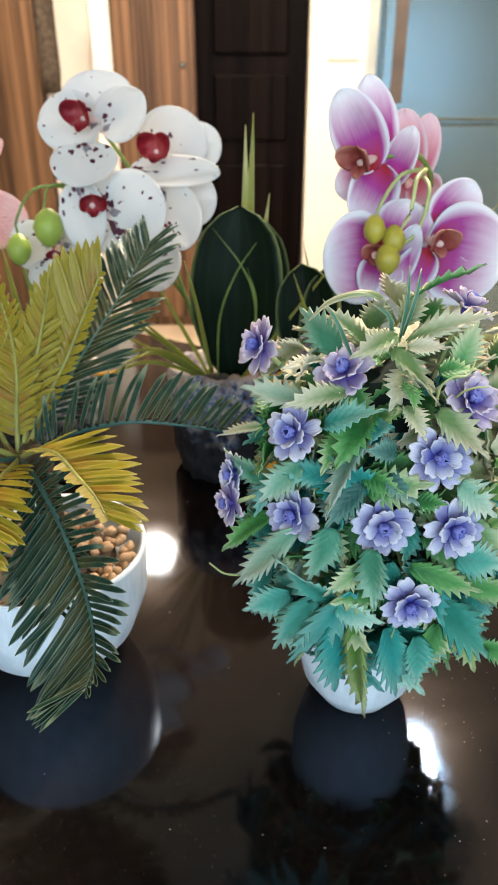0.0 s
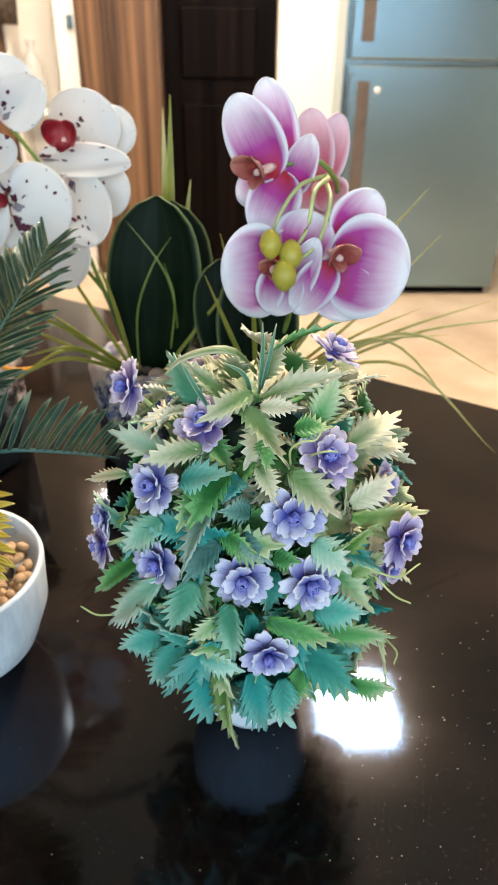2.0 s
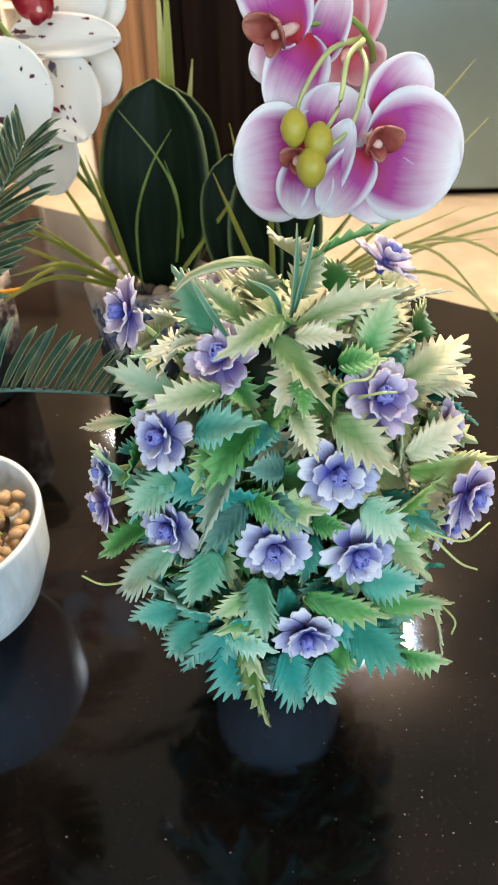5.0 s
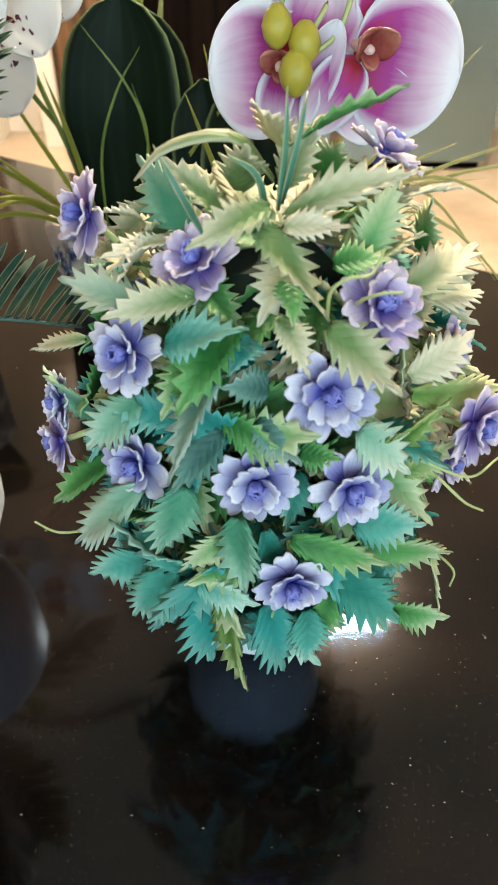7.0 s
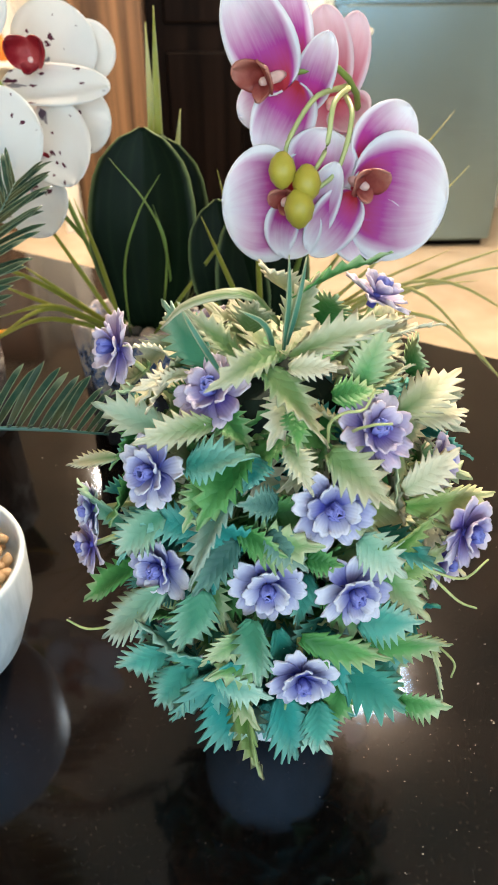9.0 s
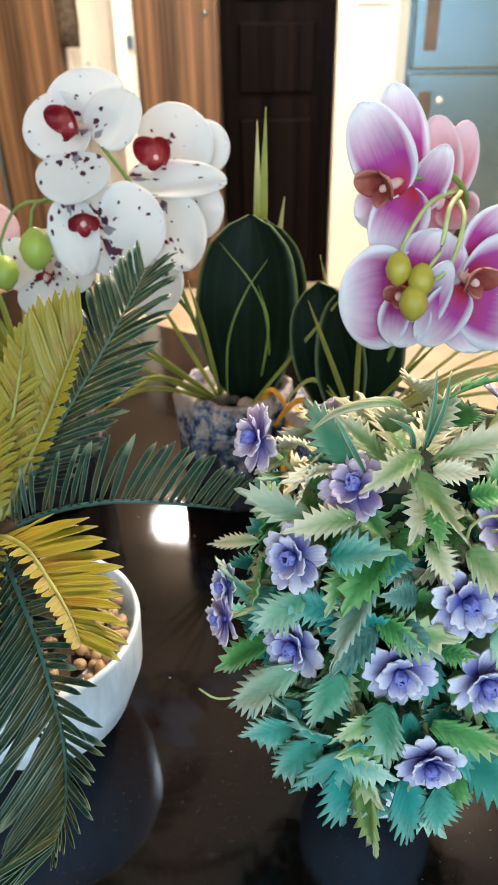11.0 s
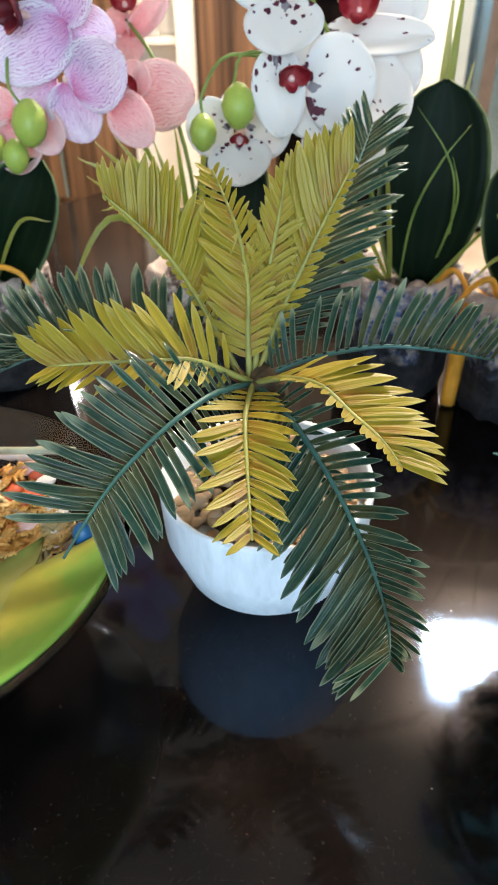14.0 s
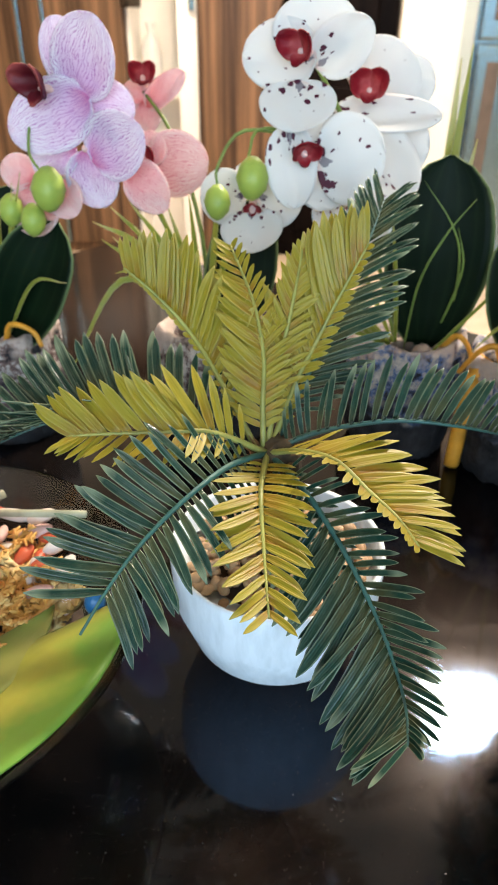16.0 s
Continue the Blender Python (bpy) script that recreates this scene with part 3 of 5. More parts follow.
def ceiling_panel(name, x, y, w, d, label):
    c = group_at(name, (x, y, TOP - 0.03), label, "lamp")
    block("casing", (-w / 2 - 0.015, -d / 2 - 0.015, 0.008), (w / 2 + 0.015, d / 2 + 0.015, 0.029), WHITE, c, 0.004)
    block("diffuser", (-w / 2, -d / 2, 0.0), (w / 2, d / 2, 0.006), LAMP_FACE, c, 0.001)
    return c


ceiling_panel("ceiling_light", 0.525, 1.69, 0.25, 0.27, "oblong white ceiling light, switched on")
ceiling_panel("ceiling_light", -0.51, 2.97, 0.17, 0.17, "small square white ceiling light, added unseen to fill the far room")
# fixtures made up for the two added fill lamps
ceiling_panel("ceiling_light", 0.5, 3.6, 0.3, 0.3, "square white ceiling light, added unseen to fill the far room")
ceiling_panel("ceiling_light", -1.6, 3.4, 0.3, 0.3, "square white ceiling light, added unseen to fill the far room")
switch = group_at("light_switch", (0.51, BACK - 0.112, 0.585), "white plastic light switch plate on the wall", "switch")
block("plate", (-0.085, 0.0, 0.0), (0.085, 0.011, 0.14), WHITE, switch)
for x in (-0.042, 0.042):
    block("rocker", (x - 0.03, -0.005, 0.025), (x + 0.03, -0.0005, 0.115), WHITE, switch, 0.002)


def countertop():
    """Black granite slab that stands askew to the cabinets, its far right corner rounded."""
    far = [(-0.475, 1.308), (0.355, 0.755), (0.90, 0.39), (0.99, 0.28)]
    outline = [Vector((x, y)) for x, y in far] + [Vector((1.02, 0.0)), Vector((0.98, -0.16)), Vector((0.86, -0.25)), Vector((-1.507, -0.25))]
    c = group_at("kitchen_island", (0, 0, FLOOR), "kitchen island with a polished black granite top", "counter")
    bm = bmesh.new()
    lower = [bm.verts.new((p.x, p.y, 0.862)) for p in outline]
    upper = [bm.verts.new((p.x, p.y, 0.9)) for p in outline]
    bm.faces.new(upper)
    bm.faces.new(lower[::-1])
    for k in range(len(outline)):
        j = (k + 1) % len(outline)
        bm.faces.new((lower[k], lower[j], upper[j], upper[k]))
    bmesh.ops.recalc_face_normals(bm, faces=bm.faces)
    bmesh.ops.bevel(bm, geom=[e for e in bm.edges], offset=0.004, segments=2, affect="EDGES")
    part("granite_top", bm, GRANITE, c, "polished black granite slab")
    bm = bmesh.new()
    inner = [Vector((p.x * 0.94, p.y * 0.9 - 0.03)) for p in outline]
    lower = [bm.verts.new((p.x, p.y, 0.0)) for p in inner]
    upper = [bm.verts.new((p.x, p.y, 0.858)) for p in inner]
    bm.faces.new(upper)
    bm.faces.new(lower[::-1])
    for k in range(len(inner)):
        j = (k + 1) % len(inner)
        bm.faces.new((lower[k], lower[j], upper[j], upper[k]))
    bmesh.ops.recalc_face_normals(bm, faces=bm.faces)
    part("base", bm, WOOD, c, "striped wood base panels")
    return c


countertop()
CRUMB = plain_material("pale_dust", (0.28, 0.255, 0.235), 0.8, 0.3, 90)
rng = random.Random(8)
bm_ = bmesh.new()
for k in range(420):
    c = Vector((rng.gauss(0.19, 0.07), rng.gauss(0.31, 0.10), 0.0004)) if k % 3 else Vector((rng.uniform(-0.35, 0.4), rng.uniform(0.02, 0.6), 0.0004))
    made = bmesh.ops.create_icosphere(bm_, subdivisions=1, radius=rng.uniform(0.0001, 0.0004) * (1 if k % 9 else 1.5))["verts"]
    sx = rng.uniform(0.7, 2.0)
    for v_ in made:
        v_.co = Vector((v_.co.x * sx, v_.co.y, v_.co.z * 0.5)) + c
tagged(part("dust_specks", bm_, CRUMB), "fine pale dust specks scattered on the granite", "dust", kind="stuff")


# ---- the bushy plant with blue flowers ----
def holly_mesh(name, length, width, bend, twist, teeth, mat):
    nv = 2 * teeth + 1
    grid = []
    for i in range(nv):
        v = i / (nv - 1)
        w = width / 2 * max(0.05, math.sin(math.pi * (0.10 + 0.90 * v ** 0.9)) ** 0.8 if v < 1 else 0.04) * (1 - 0.7 * v ** 5)
        tooth = i % 2 == 1
        w_edge = w * (1.30 if tooth else 0.72)
        push = length * (0.075 if tooth else -0.02) * (v < 1)
        row = []
        for u in (-1, -0.6, 0, 0.6, 1):
            x = u * (w_edge if abs(u) == 1 else w * 0.88)
            y = v * length + (push if abs(u) == 1 else 0) + (0.09 * length if v == 1 else 0)
            z = abs(u) * w * 0.26 - bend * length * v * v + twist * x * v + (0.035 * length * math.sin(8 * v + 2 * u) if abs(u) == 1 else 0) + (0.016 if tooth else -0.016) * length * (abs(u) > 0.5)
            row.append((x, y, z))
        grid.append(row)
    return sheet(name, grid, 0.0007, mat)


def bush_petal_mesh(name, length, width, cup):
    grid = []
    for i in range(7):
        v = i / 6
        w = width / 2 * (0.28 + 0.72 * math.sin(math.pi / 2 * min(1, v * 1.35))) * (1 if v < 0.95 else 0.86)
        row = []
        for j in range(7):
            u = j / 3 - 1
            notch = -0.16 * length * (abs(u) ** 2.5) * (v > 0.8) + (-0.10 * length if (j == 3 and i == 6) else 0) + (0.04 * length if (j in (1, 5) and i == 6) else 0)
            row.append((u * w, v * length + notch, cup * length * v * v + 0.24 * w * u * u + 0.05 * length * v * math.sin(4 * u + 3 * v)))
        grid.append(row)
    return sheet(name, grid, 0.0006)


BIG_PETAL = {}
for key, mat_ in (("blue", BLOOM_BLUE), ("lilac", BLOOM_LILAC)):
    sizes = (("outer", 0.0142, 0.0088, 0.05), ("inner", 0.0092, 0.0072, 0.20), ("heart", 0.0056, 0.0056, 0.5))
    BIG_PETAL[key] = {}
    for ring, ln, wd, cp in sizes:
        me_ = bush_petal_mesh("petal", ln, wd, cp)
        me_.materials.append(BLOOM_HEART if ring == "heart" else mat_)
        BIG_PETAL[key][ring] = me_
BLOOM_EYE = plain_material("violet_bloom_eye", (0.07, 0.06, 0.34), 0.5, 0.3, 200)


def bush_flower(parent, where, facing, key="blue", size=1.0, spin=0.0, open_=1.0):
    """A rosette: an outer and an inner ring of notched petals round a tight heart."""
    f = frame_at(where, Vector(facing).cross(Vector((0.3, 0.1, 1))), facing) @ pose(0, 0, 0, 0, 0, spin)
    base = part("flower", lathe("flower", [(0, -0.004), (0.0018, -0.004), (0.002, 0.0), (0.0014, 0.003), (0, 0.004)], BLOOM_EYE, 10), None, parent, "violet-blue rosette flower" if key == "blue" else "lilac rosette flower")
    put_in(base, f @ Matrix.Scale(size, 4))
    for ring, count, tilt, lift, rot in (("outer", 8, 9, 0.0, 0), ("inner", 6, 24, 0.0022, 20), ("heart", 6, 64, 0.0026, 5)):
        for k in range(count):
            p = part("petal", BIG_PETAL[key][ring], None, base)
            p.matrix_basis = pose(0, 0, lift, 0, 0, rot + 360 * k / count + random.uniform(-7, 7)) @ pose(0, 0.0012, 0, (tilt + random.uniform(-9, 9)) * open_, random.uniform(-12, 12), 0)
    return base


BUSH = at(0.088, 0.392, 0)
bush = group_at("bushy_plant", BUSH, "artificial bushy plant with serrated leaves, blue flowers and white pot", "plant")
part("pot", lathe("pot", [(0, 0.0), (0.018, 0.0), (0.024, 0.003), (0.034, 0.019), (0.039, 0.042), (0.039, 0.066), (0.037, 0.069), (0.034, 0.066), (0.034, 0.056), (0, 0.054)], BOWL, 48), None, bush, "small round matt white ceramic pot").location = (-0.002, 0.013, 0)
BUSH_MID, BUSH_R = Vector((0, 0, 0.152)), Vector((0.078, 0.072, 0.112))
# near-black body put inside to stand for shade in the leaf gaps
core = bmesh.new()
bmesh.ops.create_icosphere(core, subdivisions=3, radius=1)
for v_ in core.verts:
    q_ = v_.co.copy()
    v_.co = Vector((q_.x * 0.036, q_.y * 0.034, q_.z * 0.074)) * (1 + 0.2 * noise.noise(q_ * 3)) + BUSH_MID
GAP_SHADE = plain_material("dark_green_core", (0.006, 0.016, 0.01), 0.9, 0.5, 80)
part("stem_core", core, GAP_SHADE, bush, "near-black body standing for shade between the leaves")
CURL = (0.20, 0.34, 0.06, 0.26)
LEAVES = {}
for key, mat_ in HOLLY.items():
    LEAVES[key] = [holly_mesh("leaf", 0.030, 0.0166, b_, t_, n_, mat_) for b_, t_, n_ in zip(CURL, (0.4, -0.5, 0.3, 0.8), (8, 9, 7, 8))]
BLOOMS = ((0.102, 0.326, 0.252, "blue", 1.12), (0.075, 0.322, 0.211, "blue", 1.05), (0.112, 0.314, 0.214, "blue", 1.05), (0.090, 0.302, 0.172, "blue", 1.0),
                           (0.054, 0.363, 0.288, "lilac", 1.1), (0.026, 0.342, 0.206, "blue", 1.05), (0.025, 0.352, 0.255, "blue", 1.05), (0.121, 0.343, 0.278, "lilac", 1.1),
                           (0.006, 0.412, 0.288, "lilac", 1.1), (0.167, 0.335, 0.227, "lilac", 1.0), (0.160, 0.362, 0.248, "lilac", 0.8), (0.166, 0.350, 0.195, "lilac", 0.9),
                           (-0.013, 0.370, 0.197, "lilac", 0.9), (0.130, 0.398, 0.317, "lilac", 1.0), (-0.011, 0.378, 0.214, "blue", 0.85), (0.13, 0.47, 0.24, "blue", 1.0), (0.05, 0.47, 0.27, "lilac", 1.0))
BLOOM_AT = [at(x, y, z) - BUSH for x, y, z, key, size in BLOOMS]
rng = random.Random(5)
TAKEN = {0: [], 1: []}
COUNT = 6000
for k in range(COUNT):
    h = rng.uniform(-1, 1)
    if h < -0.95:
        continue
    a = rng.uniform(0, 2 * math.pi)
    s = (1 - h * h) ** 0.40
    n0 = Vector((s * math.cos(a), s * math.sin(a), h))
    if n0.y > 0.5:
        continue
    layer, front = k % 2, n0.y < 0.25
    if h > 0.88 and layer == 0:
        continue
    depth = rng.uniform(0.40, 0.58) if layer else ((rng.uniform(0.66, 0.84) if h < -0.32 else rng.uniform(0.58, 0.80)) if front else rng.uniform(0.70, 0.92))
    where = BUSH_MID + Vector((n0.x * BUSH_R.x, n0.y * BUSH_R.y, n0.z * BUSH_R.z)) * depth
    out = Vector((n0.x / BUSH_R.x, n0.y / BUSH_R.y, n0.z / BUSH_R.z)).normalized()
    # leaves hang at the foot, spread at the waist and stand up at the crown
    pull = -0.55 + 0.1 * max(0.0, min(1.0, (h - 0.1) / 0.7))
    drop = Vector((0, 0, pull)) + 1.25 * Vector((rng.uniform(-1, 1), rng.uniform(-1, 1), rng.uniform(-0.7, 0.7)))
    tangent = (drop - out * drop.dot(out)).normalized()
    way = tangent * rng.uniform(0.6, 1.0) + out * (rng.uniform(0.2, 1.0) if h < 0.5 else rng.uniform(0.15, 0.6))
    where -= tangent * 0.010
    middle_ = where + way.normalized() * 0.014
    if any((middle_ - q).length < (0.0136 if layer == 0 and front else 0.0110) for q in TAKEN[layer]):
        continue
    hidden = False
    for q in BLOOM_AT:
        away = (q - BUSH_MID).normalized()
        for axis in (away, (away + Vector((0, -0.7, 0.45))).normalized()):
            for f in (0.004, 0.014, 0.024):
                d = where + way.normalized() * f - q
                if d.dot(axis) > -0.006 and (d - axis * d.dot(axis)).length < 0.0155:
                    hidden = True
    if hidden:
        continue
    TAKEN[layer].append(middle_)
    # leaf tone by height and side paints warm lamp over cool window light
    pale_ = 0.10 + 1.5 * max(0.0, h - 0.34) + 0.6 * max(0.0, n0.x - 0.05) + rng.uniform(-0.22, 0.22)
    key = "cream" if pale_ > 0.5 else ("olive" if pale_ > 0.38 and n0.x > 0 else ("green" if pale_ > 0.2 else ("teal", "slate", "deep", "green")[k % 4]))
    # darker tones on the inner front leaves paint the shade between leaves
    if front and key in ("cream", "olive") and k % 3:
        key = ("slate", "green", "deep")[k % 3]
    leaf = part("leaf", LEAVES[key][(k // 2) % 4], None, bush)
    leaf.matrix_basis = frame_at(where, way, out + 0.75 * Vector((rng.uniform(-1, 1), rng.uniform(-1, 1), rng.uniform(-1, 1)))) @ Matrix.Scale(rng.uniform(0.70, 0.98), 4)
# skirt of short leaves under the large ones at the foot
for k in range(22):
    a = -math.pi * 1.1 + 1.2 * math.pi * k / 21 + rng.uniform(-0.08, 0.08)
    n0 = Vector((math.cos(a), math.sin(a), 0))
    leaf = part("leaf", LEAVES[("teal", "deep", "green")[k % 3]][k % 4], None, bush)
    leaf.matrix_basis = frame_at(n0 * rng.uniform(0.032, 0.042) + Vector((0, 0, rng.uniform(0.082, 0.098))), n0 * rng.uniform(0.5, 1.1) + Vector((rng.uniform(-0.3, 0.3), rng.uniform(-0.3, 0.3), -0.8)), n0 + Vector((0, 0, 0.4))) @ Matrix.Scale(rng.uniform(0.7, 0.9), 4)
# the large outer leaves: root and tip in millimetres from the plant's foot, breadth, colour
# upper and right leaves coloured warm, lower left cool, to paint in the light
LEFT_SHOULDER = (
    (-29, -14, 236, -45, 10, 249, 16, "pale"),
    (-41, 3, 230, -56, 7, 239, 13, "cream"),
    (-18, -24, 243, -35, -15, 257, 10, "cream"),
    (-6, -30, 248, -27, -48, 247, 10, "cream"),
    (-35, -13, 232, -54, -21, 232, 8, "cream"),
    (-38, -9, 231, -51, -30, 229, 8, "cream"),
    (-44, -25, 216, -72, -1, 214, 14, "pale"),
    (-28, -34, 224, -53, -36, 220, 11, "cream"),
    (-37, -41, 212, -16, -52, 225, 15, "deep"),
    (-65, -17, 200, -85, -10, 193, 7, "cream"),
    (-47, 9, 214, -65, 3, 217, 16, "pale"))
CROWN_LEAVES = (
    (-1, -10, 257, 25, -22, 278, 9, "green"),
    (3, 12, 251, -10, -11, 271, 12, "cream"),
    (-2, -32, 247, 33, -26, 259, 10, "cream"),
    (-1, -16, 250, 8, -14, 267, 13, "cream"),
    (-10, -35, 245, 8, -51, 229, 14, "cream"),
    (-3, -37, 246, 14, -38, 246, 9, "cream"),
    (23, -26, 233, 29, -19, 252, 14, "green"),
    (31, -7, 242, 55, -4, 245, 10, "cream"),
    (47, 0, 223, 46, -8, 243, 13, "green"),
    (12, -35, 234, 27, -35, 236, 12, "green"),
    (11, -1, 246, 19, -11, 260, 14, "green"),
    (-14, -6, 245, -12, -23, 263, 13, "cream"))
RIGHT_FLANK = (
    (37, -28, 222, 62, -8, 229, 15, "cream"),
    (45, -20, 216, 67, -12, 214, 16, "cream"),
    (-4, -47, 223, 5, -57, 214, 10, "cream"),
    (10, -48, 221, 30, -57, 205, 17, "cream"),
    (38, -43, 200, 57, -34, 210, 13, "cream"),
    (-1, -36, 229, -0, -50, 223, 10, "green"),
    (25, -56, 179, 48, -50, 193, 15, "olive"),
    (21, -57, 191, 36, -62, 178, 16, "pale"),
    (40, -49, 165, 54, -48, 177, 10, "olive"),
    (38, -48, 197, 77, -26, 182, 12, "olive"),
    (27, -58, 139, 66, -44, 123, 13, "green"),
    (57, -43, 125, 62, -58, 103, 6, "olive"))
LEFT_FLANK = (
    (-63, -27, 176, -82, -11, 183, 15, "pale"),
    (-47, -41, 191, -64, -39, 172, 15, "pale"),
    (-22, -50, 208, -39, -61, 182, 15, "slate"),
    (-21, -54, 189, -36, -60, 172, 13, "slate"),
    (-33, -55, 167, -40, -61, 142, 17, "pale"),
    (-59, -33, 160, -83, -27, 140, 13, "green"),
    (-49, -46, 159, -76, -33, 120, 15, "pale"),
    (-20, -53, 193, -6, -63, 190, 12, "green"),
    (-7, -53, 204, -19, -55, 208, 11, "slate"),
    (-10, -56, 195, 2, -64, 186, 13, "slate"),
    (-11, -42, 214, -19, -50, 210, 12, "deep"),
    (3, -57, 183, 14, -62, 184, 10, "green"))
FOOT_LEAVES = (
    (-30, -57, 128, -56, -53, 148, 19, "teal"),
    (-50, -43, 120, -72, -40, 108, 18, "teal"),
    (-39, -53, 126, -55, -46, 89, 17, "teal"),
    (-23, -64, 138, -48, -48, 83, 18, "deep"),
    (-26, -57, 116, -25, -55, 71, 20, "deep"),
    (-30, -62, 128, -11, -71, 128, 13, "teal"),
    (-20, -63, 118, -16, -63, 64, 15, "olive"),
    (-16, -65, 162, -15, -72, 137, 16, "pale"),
    (-19, -61, 150, -35, -62, 136, 12, "green"))
FOOT_LEAVES_RIGHT = (
    (1, -68, 155, 32, -68, 144, 12, "green"),
    (23, -60, 154, 45, -59, 154, 18, "teal"),
    (18, -63, 131, 48, -55, 93, 20, "teal"),
    (46, -51, 94, 62, -62, 100, 14, "green"),
    (-6, -66, 119, 4, -65, 79, 18, "deep"),
    (9, -64, 112, 11, -70, 90, 14, "teal"),
    (19, -60, 116, 14, -64, 91, 13, "green"),
    (-7, -62, 153, 0, -63, 118, 12, "teal"),
    (31, -52, 122, 48, -45, 102, 15, "teal"))
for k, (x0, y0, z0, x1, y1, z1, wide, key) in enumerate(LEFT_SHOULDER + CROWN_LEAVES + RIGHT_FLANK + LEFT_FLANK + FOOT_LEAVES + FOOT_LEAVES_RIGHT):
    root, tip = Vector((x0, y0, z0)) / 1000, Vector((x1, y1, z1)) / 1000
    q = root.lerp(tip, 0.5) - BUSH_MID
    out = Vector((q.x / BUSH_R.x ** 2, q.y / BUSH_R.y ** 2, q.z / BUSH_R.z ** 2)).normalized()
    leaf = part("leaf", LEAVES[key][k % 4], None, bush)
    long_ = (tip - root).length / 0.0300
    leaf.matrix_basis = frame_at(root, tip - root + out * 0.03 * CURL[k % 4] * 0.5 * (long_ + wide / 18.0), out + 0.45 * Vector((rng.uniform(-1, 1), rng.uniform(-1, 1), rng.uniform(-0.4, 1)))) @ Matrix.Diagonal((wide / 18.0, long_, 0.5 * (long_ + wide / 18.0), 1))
# thin pale tendrils that stick out of the foliage
TENDRILS = (((-0.074, -0.030, 0.122), (-0.083, -0.035, 0.127), (-0.090, -0.036, 0.134)), ((0.050, -0.050, 0.166), (0.059, -0.058, 0.160), (0.068, -0.056, 0.153)),
            ((0.042, -0.056, 0.177), (0.059, -0.057, 0.170), (0.072, -0.048, 0.170)), ((0.060, -0.042, 0.119), (0.067, -0.051, 0.116), (0.066, -0.054, 0.110)),
            ((0.010, -0.044, 0.222), (0.009, -0.050, 0.233), (0.013, -0.052, 0.238), (0.019, -0.052, 0.239), (0.022, -0.050, 0.245)), ((0.018, -0.044, 0.226), (0.019, -0.050, 0.231), (0.023, -0.053, 0.234), (0.028, -0.053, 0.234)))
for path_ in TENDRILS:
    tube("tendril", path_, 0.0006, PALE_STEM, bush, 0.0004)
# leaves at the back of the crown, their cream painting in warm light
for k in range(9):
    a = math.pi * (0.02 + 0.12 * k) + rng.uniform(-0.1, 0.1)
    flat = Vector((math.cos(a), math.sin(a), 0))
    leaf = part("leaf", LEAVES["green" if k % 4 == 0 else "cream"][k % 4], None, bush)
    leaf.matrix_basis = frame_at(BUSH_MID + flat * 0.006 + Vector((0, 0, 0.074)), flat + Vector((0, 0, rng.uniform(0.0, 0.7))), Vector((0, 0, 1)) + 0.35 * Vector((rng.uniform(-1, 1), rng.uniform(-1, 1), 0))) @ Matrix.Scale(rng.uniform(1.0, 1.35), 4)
ribbon("sprig", [(-0.004, -0.012, 0.250), (-0.016, -0.020, 0.264), (-0.034, -0.022, 0.262), (-0.044, -0.018, 0.252)], 0.0042, HOLLY["cream"], bush, (0.2, -0.6, 1), 12, 0.3)
for path_ in (((-0.003, -0.020, 0.244), (-0.002, -0.022, 0.262), (-0.002, -0.021, 0.277)), ((-0.002, -0.020, 0.246), (0.001, -0.024, 0.264), (0.004, -0.017, 0.275)), ((-0.024, -0.022, 0.236), (-0.032, -0.026, 0.253), (-0.038, -0.019, 0.262)), ((-0.006, -0.018, 0.242), (-0.010, -0.026, 0.256), (-0.018, -0.028, 0.262))):
    ribbon("sprig", path_, 0.0021, TEAL_STEM, bush, (0.3, -1, 0.2), 9, 0.4)
for x, y, z, key, size in BLOOMS:
    p = at(x, y, z)
    q = p - BUSH - BUSH_MID
    out = Vector((q.x / BUSH_R.x ** 2, q.y / BUSH_R.y ** 2, q.z / BUSH_R.z ** 2)).normalized()
    bush_flower(bush, p - out * 0.002, Vector((-1, -0.55, 0.4)) if x < 0.01 and z > 0.28 else out + (Vector((0, -0.3, 0.1)) if z < 0.27 else Vector((0, -0.05, 0.25))), key, 0.91 * size, rng.uniform(0, 45))
    tube("stem", [q * 0.4 + BUSH_MID, q * 0.75 + BUSH_MID + Vector((0, 0, 0.004)), q * 0.97 + BUSH_MID], 0.0012, PALE_STEM, bush)


# ---- the palm in the white bowl ----
PALM = at(-0.163, 0.457, 0)
palm = group_at("palm_plant", PALM, "artificial cycad palm, yellow and dark green fronds, white bowl", "plant")
bowl = part("bowl", lathe("bowl", [(0, 0), (0.024, 0), (0.034, 0.003), (0.052, 0.022), (0.062, 0.05), (0.0638, 0.082), (0.0628, 0.0857), (0.060, 0.0837), (0.0595, 0.072), (0, 0.068)], BOWL, 64), None, palm, "matt white ceramic bowl with brushed texture")
part("soil", lathe("soil", [(0.056, 0.0685), (0.04, 0.0715), (0, 0.0725)], SOIL, 32), None, palm, "brown potting soil")
STONES = []
for k in range(5):
    bm_ = bmesh.new()
    bmesh.ops.create_icosphere(bm_, subdivisions=2, radius=1)
    for v_ in bm_.verts:
        v_.co *= 1 + 0.22 * noise.noise(v_.co * 1.3 + Vector((k * 7, 0, 0)))
        v_.co = Vector((v_.co.x * 1.2, v_.co.y * 0.95, v_.co.z * 0.75))
    me_ = bpy.data.meshes.new("pebble")
    bm_.to_mesh(me_)
    bm_.free()
    me_.materials.append(PEBBLE)
    STONES.append(smooth(me_))
rng = random.Random(11)
